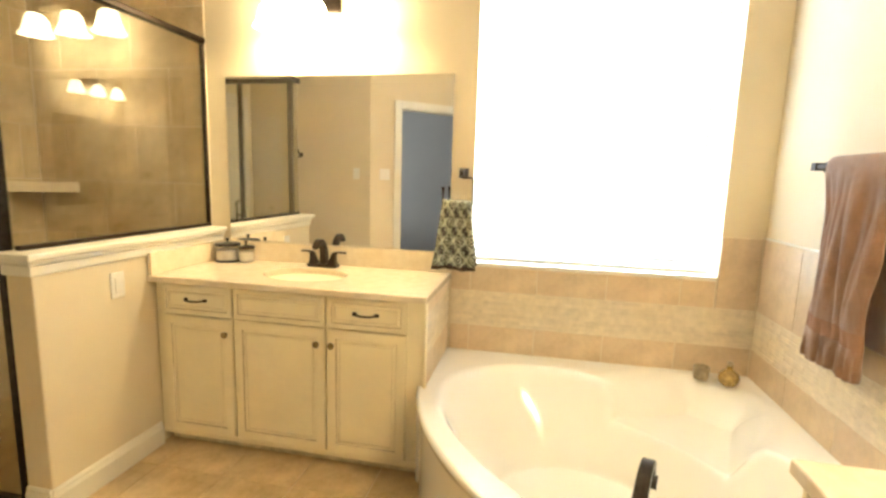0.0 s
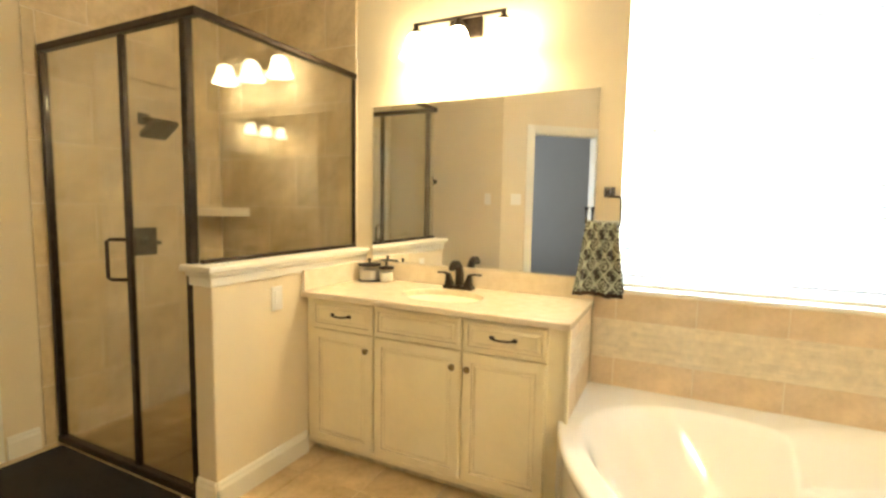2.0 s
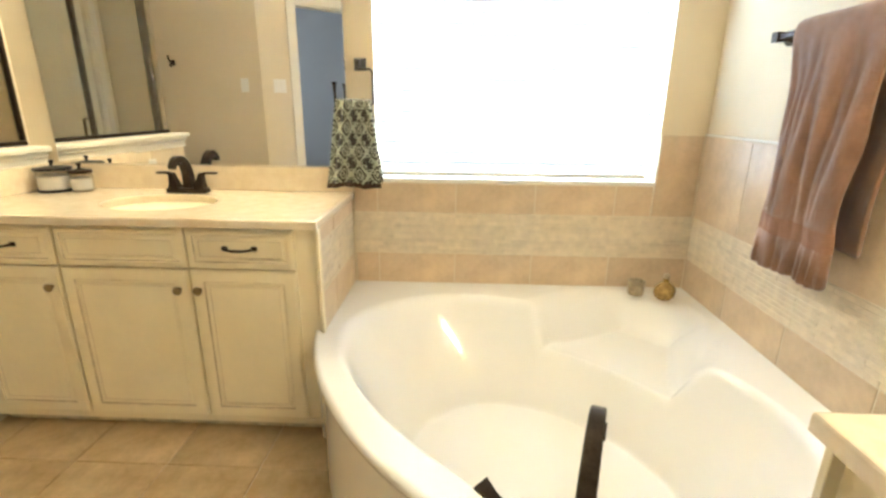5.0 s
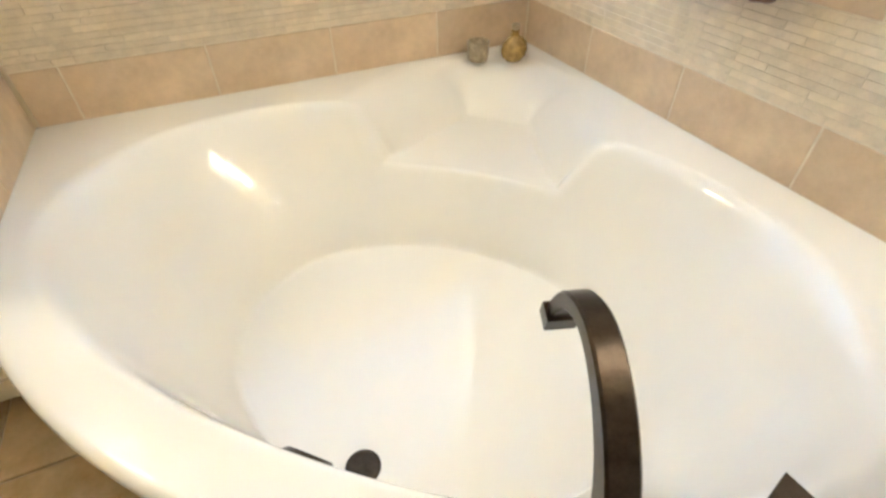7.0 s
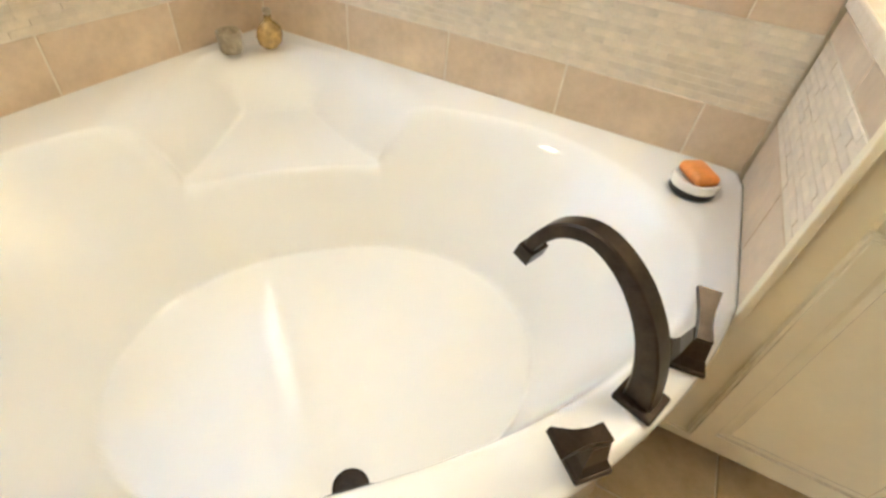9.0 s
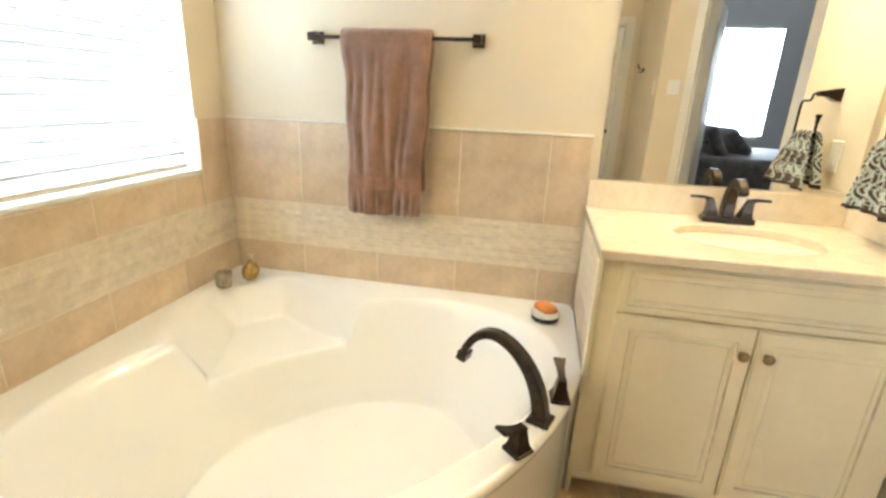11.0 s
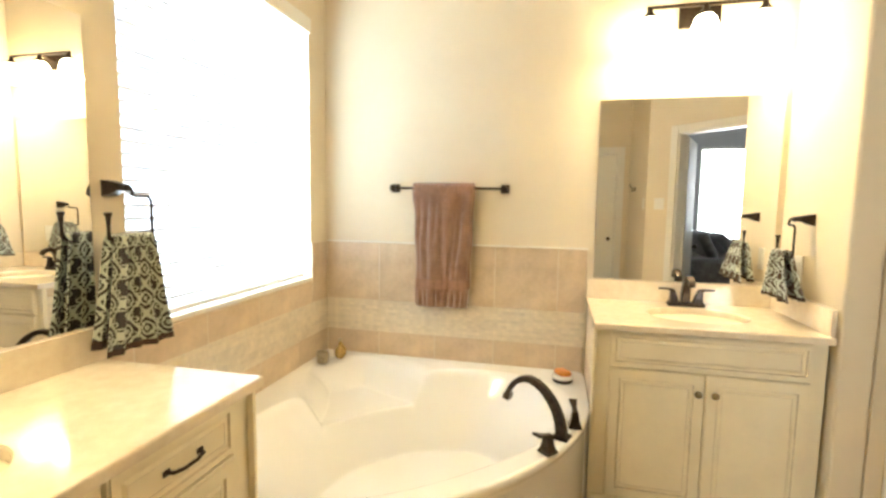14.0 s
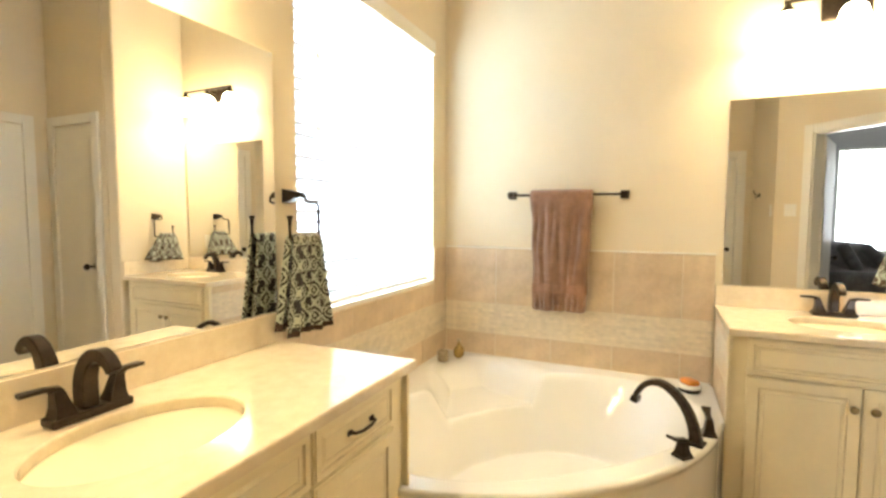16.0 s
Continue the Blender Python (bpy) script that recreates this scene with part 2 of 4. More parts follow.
def sweep(pts, widths, side, seg=4, bm=None, turn=45):
    """A tapered bar along pts; widths are (across, thick) at each point; side is the across direction; seg 4 gives a square section."""
    t = bmesh.new()
    pts = [Vector(p) for p in pts]
    side = Vector(side).normalized()
    rings = []
    for i, p in enumerate(pts):
        d = (pts[min(i + 1, len(pts) - 1)] - pts[max(i - 1, 0)]).normalized()
        up = side.cross(d).normalized()
        sd = d.cross(up).normalized()
        w, h = widths[i] if isinstance(widths, list) else widths
        k = math.sqrt(2) if seg == 4 else 1
        rings.append([t.verts.new(p + sd * (w / 2 * k * math.cos(radians(turn) + 2 * math.pi * j / seg)) + up * (h / 2 * k * math.sin(radians(turn) + 2 * math.pi * j / seg))) for j in range(seg)])
    for a, b in zip(rings, rings[1:]):
        for j in range(seg):
            t.faces.new((a[j], a[(j + 1) % seg], b[(j + 1) % seg], b[j]))
    t.faces.new(rings[0][::-1])
    t.faces.new(rings[-1])
    bmesh.ops.recalc_face_normals(t, faces=t.faces[:])
    return merge(bm, t)


def wall_with_hole(x0, x1, y0, y1, z0, z1, hx0, hx1, hz0, hz1):
    """A wall along x with a rectangular opening through it."""
    t = bmesh.new()
    xs, zs = sorted({x0, hx0, hx1, x1}), sorted({z0, hz0, hz1, z1})
    g = {}

    def vert(x, y, z):
        k = (round(x, 5), round(y, 5), round(z, 5))
        if k not in g:
            g[k] = t.verts.new(k)
        return g[k]
    for y in (y0, y1):
        for a, b in zip(xs, xs[1:]):
            for c, d in zip(zs, zs[1:]):
                if not (a >= hx0 - 1e-6 and b <= hx1 + 1e-6 and c >= hz0 - 1e-6 and d <= hz1 + 1e-6):
                    t.faces.new([vert(a, y, c), vert(b, y, c), vert(b, y, d), vert(a, y, d)])
    for e in [e for e in t.edges if len(e.link_faces) == 1 and all(abs(v.co.y - y0) < 1e-6 for v in e.verts)]:
        a, b = e.verts
        f = [vert(a.co.x, y0, a.co.z), vert(b.co.x, y0, b.co.z), vert(b.co.x, y1, b.co.z), vert(a.co.x, y1, a.co.z)]
        t.faces.new(f)
    bmesh.ops.recalc_face_normals(t, faces=t.faces[:])
    return t


def along(ax, ay, bx, by):
    """Axes at a with x towards b."""
    return Matrix.Translation((ax, ay, 0)) @ Matrix.Rotation(math.atan2(by - ay, bx - ax), 4, "Z")


# ---- setting ----
H = 3.05
solid("floor", box(-4.3, 0.14, -3.45, 0.14, -0.15, -0.006), GROUT, "sandy grout bed under tan floor tiles", "floor", "structure")
solid("ceiling", box(-6.7, 0.14, -6.2, 0.14, H, H + 0.1), CEIL, "plain off-white painted flat ceiling", "ceiling", "structure")
solid("wall_north", wall_with_hole(-4.27, 0.14, 0, 0.14, 0, H, -1.392, -0.192, 0.92, 2.37), PAINT, "cream painted wall around the large window", "wall", "structure")
solid("wall_east", box(0, 0.14, -2.56, 0, 0, H), PAINT, "cream painted wall above the tiled tub surround", "wall", "structure")
solid("wall_west", wall_with_hole(0, 2.40, 0, 0.14, 0, H, 1.40, 2.14, -0.001, 2.08), PAINT, "cream painted wall with a white door", "wall", "structure").matrix_world = Matrix.Translation((-4.13, 0, 0)) @ Matrix.Rotation(radians(-90), 4, "Z") @ Matrix.Translation((0, -0.14, 0))
solid("wall_wing", box(-0.572, 0, -2.56, -2.44, 0, H, 0.012), PAINT, "cream painted wing wall beside the small vanity", "wall", "structure")
solid("wall_return", box(-0.572, -0.44, -3.42, -2.562, 0, H), PAINT, "cream painted wall with a closet door", "wall", "structure")
solid("wall_south", box(-1.62, -0.574, -3.42, -3.30, 0, H), PAINT, "cream painted wall at the end of the entry", "wall", "structure")
solid("wall_hooks", box(-4.128, -2.78, -2.40, -2.28, 0, H), PAINT, "cream painted wall with a robe hook", "wall", "structure")
DIAG = along(-2.78, -2.28, -1.99, -2.98)
DLEN = math.hypot(1.16, 1.03)
solid("wall_diagonal", wall_with_hole(0, DLEN + 0.02, -0.12, 0, 0, H, 0.34, 1.10, -0.001, 2.10), PAINT, "cream painted angled wall around the bedroom doorway", "wall", "structure").matrix_world = DIAG
solid("half_wall", box(-2.985, -2.865, -1.09, -0.002, 0, 0.975, 0.006), PAINT, "cream painted half wall beside the shower", "wall", "structure")


def cap_profile():
    bm = box(-3.02, -2.83, -1.125, -0.002, 1.032, 1.058, 0.006)
    box(-3.005, -2.845, -1.11, -0.002, 1.008, 1.034, 0.01, 3, bm)
    box(-2.995, -2.855, -1.10, -0.002, 0.970, 1.010, 0.006, 2, bm)
    return bm


solid("half_wall_cap", cap_profile(), TRIM, "white moulded wooden cap on the half wall", "trim", "structure")


for ax, ay, ln, M3 in ((-2.865, -0.535, 0.571, ((1, 0, 0), (0, 0, -1), (0, 1, 0))), (-2.981, -1.09, 0.132, ((0, 0, 1), (-1, 0, 0), (0, 1, 0))),(-4.13, -1.17, 0.14, ((1, 0, 0), (0, 0, -1), (0, 1, 0))),
                       (-0.572, -2.44, 0.03, ((-1, 0, 0), (0, 0, -1), (0, 1, 0)))):
    bm = prism([(0, 0), (0.016, 0), (0.016, 0.085), (0.010, 0.100), (0.010, 0.108), (0.004, 0.118), (0, 0.118)], 0, ln)
    solid("baseboard", bm, TRIM, "white painted baseboard with a rounded top", "baseboard", "structure").matrix_world = Matrix.Translation((ax, ay, 0)) @ Matrix(M3).to_4x4()

# bedroom beyond the doorway
solid("floor_bedroom", box(-6.7, -0.9, -6.2, -2.282, -0.16, -0.008), CARPET, "grey beige carpet in the bedroom", "floor", "structure")
solid("wall_bedroom_north", box(-6.5, -2.84, -2.46, -2.404, 0, H), BLUEGREY, "blue grey painted bedroom wall", "wall", "structure")
solid("wall_bedroom_south", box(-6.5, -1.0, -6.2, -6.0, 0, H), BLUEGREY, "blue grey painted bedroom wall", "wall", "structure")
solid("wall_bedroom_east", box(-1.2, -1.0, -6.0, -3.43, 0, H), BLUEGREY, "blue grey painted bedroom wall", "wall", "structure")
_w = solid("wall_bedroom_west", wall_with_hole(0, 3.9, 0, 0.14, 0, H, 1.40, 2.25, 0.80, 2.40), BLUEGREY, "blue grey painted bedroom wall with a window", "wall", "structure")
_w.matrix_world = Matrix.Translation((-6.5, -2.35, 0)) @ Matrix.Rotation(radians(-90), 4, "Z") @ Matrix.Translation((0, -0.14, 0))
solid("backdrop", box(-6.70, -6.66, -4.8, -3.6, 0.6, 2.6), BACKDROP, "bright overexposed daylight outside the bedroom window", "backdrop", "structure")
solid("backdrop_bath", box(-1.6, 0.0, 0.5, 0.52, 0.7, 2.6), BACKDROP, "bright overexposed daylight outside the bathroom window", "backdrop", "structure")


def door_casing(name, m, w, h, label, depth=0.14, both=False):
    """Casing and jambs of an opening w x h; local x along the wall, the room at +y."""
    e = thing(name, label, "door frame", m, kind="structure")
    for nm, b in (("casing", (-0.075, 0.004, 0, 0.018, 0, h + 0.07)), ("casing", (w - 0.004, w + 0.075, 0, 0.018, 0, h + 0.07)), ("head_casing", (0.005, w - 0.005, 0, 0.018, h - 0.004, h + 0.07)),
                  ("jamb", (0.0, 0.018, -depth, -0.001, 0, h)), ("jamb", (w - 0.018, w, -depth, -0.001, 0, h)), ("head_jamb", (0.019, w - 0.019, -depth, -0.001, h - 0.018, h))):
        part(nm, box(*b, 0.004), TRIM, e)
    return e


def panel_door(name, m, w, h, label, knob_side=1):
    """Six-panel door; hinge at x 0."""
    e = thing(name, label, "door", m)
    part("leaf", box(0, w, -0.035, 0, 0.01, h, 0.003), TRIM, e)
    for cx in (0.27, 0.73):
        for z0, z1 in ((0.10, 0.38), (0.42, 0.76), (0.80, 0.94)):
            bm = bmesh.new()
            g = bmesh.ops.create_grid(bm, x_segments=1, y_segments=1, size=0.5)
            for v in bm.verts:
                v.co = Vector((w * cx + v.co.x * w * 0.34, 0.0015, h * (z0 + z1) / 2 + v.co.y * h * (z1 - z0)))
            bmesh.ops.inset_region(bm, faces=bm.faces[:], thickness=0.02, depth=-0.0)
            f = max(bm.faces, key=lambda q: q.calc_area())
            for v in f.verts:
                v.co.y += 0.008
            part("panel", bm, TRIM, e)
    kx = w - 0.07 if knob_side > 0 else 0.07
    part("doorknob", move(lathe([(0.0, 0.0), (0.026, 0.001), (0.026, 0.006), (0.010, 0.010), (0.010, 0.03), (0.024, 0.04), (0.027, 0.052), (0.018, 0.064), (0, 0.067)], 16), Matrix.Translation((kx, 0, 0.93)) @ Matrix.Rotation(radians(-90), 4, "X")), BRONZE, e, "dark bronze round knob", True)
    return e


door_casing("door_frame_bedroom", DIAG @ Matrix.Translation((0.34, 0, 0)), 0.76, 2.10, "white painted casing around the bedroom doorway", 0.12)
panel_door("door_bedroom", DIAG @ Matrix.Translation((0.365, -0.125, 0)) @ Matrix.Rotation(radians(-118), 4, "Z"), 0.72, 2.07, "white painted panel door standing open into the bedroom")
WEST = Matrix.Translation((-4.13, 0, 0)) @ Matrix.Rotation(radians(-90), 4, "Z")
door_casing("door_frame_west", WEST @ Matrix.Translation((1.40, 0, 0)), 0.74, 2.08, "white painted casing of the west door")
panel_door("door_west", WEST @ Matrix.Translation((1.425, -0.03, 0)), 0.69, 2.05, "white six-panel door closed in the west wall", 1)
RET = Matrix(((0, -1, 0, -0.572), (1, 0, 0, -3.215), (0, 0, 1, 0), (0, 0, 0, 1)))
door_casing("door_frame_closet", RET, 0.52, 2.04, "white painted casing of the closet door", 0.001)
panel_door("door_closet", RET @ Matrix.Translation((0.004, 0.004, 0)), 0.512, 2.03, "white six-panel closet door, closed, with a dark knob", 1)
SOU = Matrix.Translation((-1.45, -3.30, 0))
door_casing("door_frame_entry", SOU, 0.70, 2.04, "white painted casing of the entry closet", 0.001)
panel_door("door_entry", SOU @ Matrix.Translation((0.004, 0.004, 0)), 0.692, 2.03, "white six-panel door, closed, at the end of the entry", -1)


def robe_hook(m):
    e = thing("robe_hook", "dark bronze robe hook with two prongs on the wall", "hook", m)
    part("mount", box(-0.022, 0.022, 0, 0.010, -0.022, 0.022, 0.003), BRONZE, e)
    part("prong", sweep([(0, 0.008, 0), (0, 0.04, 0.004), (0, 0.06, 0.03), (0, 0.062, 0.055)], (0.012, 0.010), (1, 0, 0)), BRONZE, e)
    part("prong", sweep([(0, 0.012, -0.01), (0, 0.035, -0.03), (0, 0.052, -0.02)], (0.012, 0.010), (1, 0, 0)), BRONZE, e)


robe_hook(Matrix.Translation((-3.55, -2.28, 1.58)))
robe_hook(RET @ Matrix.Translation((-0.10, 0, 1.87)))


def switch_plate(m, gangs, label):
    e = thing("switch_plate", label, "switch", m)
    w = 0.07 + 0.046 * (gangs - 1)
    part("plate", box(-w / 2, w / 2, 0, 0.006, -0.058, 0.058, 0.003), PLASTIC, e)
    for i in range(gangs):
        x = (i - (gangs - 1) / 2) * 0.046
        part("rocker", box(x - 0.016, x + 0.016, 0.005, 0.009, -0.033, 0.033, 0.002), PLASTIC, e)


switch_plate(Matrix.Translation((-2.93, -2.28, 1.40)), 1, "white single switch plate on the cream wall")
switch_plate(DIAG @ Matrix.Translation((0.16, 0, 1.40)), 2, "white double switch plate beside the bedroom doorway")
switch_plate(Matrix.Translation((-2.865, -0.735, 0.865)) @ Matrix.Rotation(radians(-90), 4, "Z"), 1, "white rocker switch plate on the half wall")
switch_plate(Matrix.Translation((-0.21, -2.44, 1.10)), 1, "white outlet plate behind the ring towel")


# ---- window and blind ----
win = thing("window_1", "large white framed window with a bright closed blind", "window", kind="structure")
part("window_sill", box(-1.390, -0.194, -0.004, 0.13, 0.921, 0.937, 0.003), TRIM, win)
for b in ((-1.390, -1.350, 0.11, 0.138, 0.939, 2.368), (-0.234, -0.194, 0.11, 0.138, 0.939, 2.368), (-1.349, -0.235, 0.11, 0.138, 2.33, 2.368), (-1.349, -0.235, 0.11, 0.138, 0.939, 0.98)):
    part("window_frame", box(*b, 0.003), TRIM, win)
_p = part("pane", box(-1.349, -0.235, 0.122, 0.126, 0.981, 2.329), PANE, win)
_p.visible_shadow = False
blind = thing("horizontal_blind", "white wooden slat blind, closed, glowing with daylight", "blind")
part("valance", box(-1.388, -0.196, -0.022, 0.012, 2.285, 2.366, 0.006, 3), TRIM, blind)
part("bottom_rail", box(-1.372, -0.232, 0.018, 0.052, 0.945, 0.965, 0.004), TRIM, blind)
_s = box(-1.372, -0.232, -0.028, 0.028, -0.0014, 0.0014)
# Added strip along the slat that imitates the shadow line of the overlap.
box(-1.372, -0.232, -0.0302, -0.0190, -0.0022, 0.0022, bm=_s)
_s.faces.ensure_lookup_table()
for f in _s.faces[6:]:
    f.material_index = 1
_slat = part("slat", _s, (SLAT, SLAT_SHADE_LINE), blind)
N_SLATS = 31
for i in range(N_SLATS):
    o = _slat
    if i:
        o = new("slat", _slat.data)
        o.parent = blind
    o.matrix_basis = Matrix.Translation((0, 0.038, 0.985 + i * 0.0427)) @ Matrix.Rotation(radians(-64), 4, "X")
for x in (-1.20, -0.79, -0.38):
    part("ladder_cord", box(x - 0.0012, x + 0.0012, 0.010, 0.0122, 0.96, 2.29), TRIM, blind)
for x, z in ((-1.26, 1.95), (-1.26, 1.67)):
    part("cord_tassel", move(lathe([(0.002, 0.04), (0.006, 0.03), (0.008, 0), (0, 0)], 10), Matrix.Translation((x, -0.004, z))), PLASTIC, blind)
part("tilt_wand", box(-0.305, -0.299, -0.004, 0.002, 1.55, 2.28), PLASTIC, blind)
part("pull_cord", box(-1.261, -1.259, -0.005, -0.003, 1.67, 2.28), PLASTIC, blind)

# bedroom window
bw = thing("window_2", "bedroom window blown out by daylight", "window", kind="structure")
for b in ((-6.60, -6.56, -4.60, -4.56, 0.802, 2.398), (-6.60, -6.56, -3.79, -3.752, 0.802, 2.398), (-6.60, -6.56, -4.559, -3.791, 2.36, 2.398), (-6.60, -6.56, -4.559, -3.791, 0.802, 0.84)):
    part("window_frame", box(*b, 0.003), TRIM, bw)


# ---- corner tub ----
def reach(d, w0, u0, half_w, up, down, p):
    """Distance along d (across, towards the corner) to an egg-shaped outline centred at w0, u0."""
    lo, hi = 0.0, 2.0
    for _ in range(40):
        r = (lo + hi) / 2
        w, u = d[0] * r - w0, d[1] * r - u0
        if abs(w / half_w) ** p + abs(u / (up if u > 0 else down)) ** p < 1:
            lo = r
        else:
            hi = r
    return lo


def smooth_min(a, b, k):
    return min(a, b) - max(k - abs(a - b), 0.0) ** 2 / (4 * k)


def seat_height(w, u):
    """Height of the moulded corner seat: a flat trapezoid inside an arched, softly curved scoop."""
    arch = math.hypot(w / 0.335, max(u - 0.36, 0.0) / 0.53)
    back = min(1.0, max(0.0, (u - 0.40) / 0.30))
    half = 0.250 - 0.150 * back ** 0.75
    side = math.hypot(max(abs(w) - half, 0.0), max(u - 0.70, 0.0))
    edge = max(0.004, (1 - arch) * 0.32)
    rise = side / (side + edge) if arch < 1 else 1.0 + (arch - 1) * 2
    return 0.302 + 0.016 * back + 0.158 * rise


def tub_mesh():
    """Corner tub: deck with a bowed front, oval bowl with a flat floor, scooped corner seat."""
    c, n, lim, deck = Vector((-0.74, -0.74)), 360, 0.003, 0.4575

    def outer(d):
        out = []
        for nx, ny, k in ((1, 0, -lim), (0, 1, -lim), (-1, 0, 1.541), (0, -1, 1.541)):
            den = nx * d.x + ny * d.y
            if den > 1e-6:
                out.append((k - nx * c.x - ny * c.y) / den)
        o = c - Vector((-0.29, -0.29))
        bq, cq = o.dot(d), o.dot(o) - 1.275 ** 2
        arc = -bq + math.sqrt(bq * bq - cq)
        return min(out + [arc]), arc <= min(out) + 1e-6

    angles = [2 * math.pi * i / n for i in range(n)]
    for px, py in ((-lim, -lim), (-1.541, -lim), (-lim, -1.541)):
        a = math.atan2(py - c.y, px - c.x) % (2 * math.pi)
        j = min(range(n), key=lambda i: abs(angles[i] - a))
        angles[j] = a
    bm = bmesh.new()
    cols = []
    for a in angles:
        d = Vector((math.cos(a), math.sin(a)))
        ro, bowed = outer(d)
        front = 0.02 if bowed else 0.0
        dw, du = (d.x - d.y) * 0.7071, (d.x + d.y) * 0.7071
        ri = min(reach((dw, du), 0.02, -0.12, 0.755, 0.56, 0.41, 2.15), ro - 0.07)
        rf = min(reach((dw, du), 0.05, -0.075, 0.485, 0.375, 0.375, 2.0), ri - 0.06)
        ring = [(ro - front, 0.0), (ro - front, 0.39), (ro - front * 0.85, 0.41), (ro - front * 0.2, 0.425), (ro, 0.440), (ro - 0.004 * bowed, 0.452)]
        steps = 112
        for i in range(steps):
            r = (ro - (0.014 if bowed else 0.001)) * (1 - i / steps)
            t = (r - rf) / (ri - rf)
            bowl = 0.08 + 0.3755 * (t ** 0.93 if 0 < t < 1 else max(t, 0.0)) - 0.006 * max(0.0, 1 - (r / rf) ** 2)
            z = smooth_min(deck, bowl, 0.035)
            if du > 0.2:
                z = smooth_min(z, seat_height(dw * r, du * r), 0.014 + 0.05 * min(1.0, max(0.0, abs(dw * r) - 0.19) / 0.09))
            ring.append((r, z))
        cols.append([bm.verts.new((c.x + d.x * r, c.y + d.y * r, z)) for r, z in ring])
    mid = bm.verts.new((c.x, c.y, 0.074))
    for i in range(n):
        a, b = cols[i], cols[(i + 1) % n]
        for j in range(len(a) - 1):
            bm.faces.new((a[j], b[j], b[j + 1], a[j + 1]))
        bm.faces.new((a[-1], b[-1], mid))
    bmesh.ops.recalc_face_normals(bm, faces=bm.faces[:])
    return bm


tub = thing("corner_bathtub", "white glossy acrylic corner bathtub with a moulded seat", "bathtub", Matrix.Translation((-0.74, -0.74, 0)))
part("shell", move(tub_mesh(), Matrix.Translation((0.74, 0.74, 0))), PORCELAIN, tub).data.shade_smooth()
part("drain", move(lathe([(0.036, 0), (0.036, 0.004), (0.028, 0.008), (0.024, 0.007), (0.012, 0.010), (0, 0.011)], 20), Matrix.Translation((-0.250, -0.296, 0.078))), BRONZE, tub, "dark bronze drain", True)
part("overflow", move(lathe([(0.043, -0.02), (0.043, 0.018), (0.036, 0.024), (0, 0.024)], 24), Matrix.Translation((-0.340, -0.372, 0.312)) @ Matrix.Rotation(radians(72), 4, Vector((-1, 1, 0)).normalized())), BRONZE, tub, "bronze overflow plate", True)


def tub_filler():
    """Roman spout and two lever handles on the rim; the spout points to the tub's middle."""
    m = Matrix.Translation((-0.803, -1.416, 0.4580)) @ Matrix.Rotation(math.atan2(0.25, 0.092) - math.pi / 2, 4, "Z")
    e = thing("tub_faucet", "oil-rubbed bronze arched tub faucet with two lever handles", "tap", m)
    knots = [Vector((0, *p)) for p in ((-0.004, -0.04), (0.0, 0.006), (0.012, 0.070), (0.040, 0.132), (0.088, 0.184), (0.145, 0.208), (0.196, 0.190), (0.228, 0.148), (0.236, 0.122), (0.238, 0.09))]
    pts, wd = [], []
    for k in range(1, len(knots) - 2):
        for q in range(4 if k < len(knots) - 3 else 5):
            t, (a, b, c, d) = q / 4, knots[k - 1:k + 3]
            pts.append(0.5 * (2 * b + (c - a) * t + (2 * a - 5 * b + 4 * c - d) * t * t + (3 * b - a - 3 * c + d) * t ** 3))
    for i in range(len(pts)):
        f = i / (len(pts) - 1)
        wd.append((0.038 - 0.010 * f, 0.044 - 0.026 * f ** 0.6))
    bm = sweep(pts, wd, (1, 0, 0))
    bmesh.ops.bevel(bm, geom=bm.edges[:], offset=0.003, segments=1, affect="EDGES")
    sp = part("spout", bm, BRONZE, e, smooth=True)
    part("base", box(-0.031, 0.031, -0.031, 0.031, 0, 0.012, 0.004), BRONZE, sp)
    part("aerator", sweep([(0, 0.234, 0.130), (0, 0.240, 0.106)], (0.040, 0.028), (1, 0, 0)), BRONZE, sp)
    for x, y, ang, f in ((-0.930, -1.364, 137, 0.55), (-0.692, -1.468, 5, 0.68)):
        k = m.inverted() @ Matrix.Translation((x, y, 0.4580)) @ Matrix.Rotation(radians(ang), 4, "Z")
        bm = sweep([(0, 0, 0.008), (0, 0, 0.026), (0, 0, 0.060)], [(0.050, 0.050), (0.036, 0.036), (0.026, 0.026)], (1, 0, 0))
        h = part("handle", move(bm, k), BRONZE, e)
        part("base", move(box(-0.028, 0.028, -0.028, 0.028, 0, 0.010, 0.003), k), BRONZE, h)
        part("lever", move(sweep([(-0.013, 0, 0.058), (0.02 * f, 0, 0.064), (0.06 * f, 0, 0.072), (0.115 * f, 0, 0.084)], [(0.024, 0.020), (0.019, 0.016), (0.022, 0.012), (0.036, 0.010)], (0, 1, 0)), k), BRONZE, h)


tub_filler()


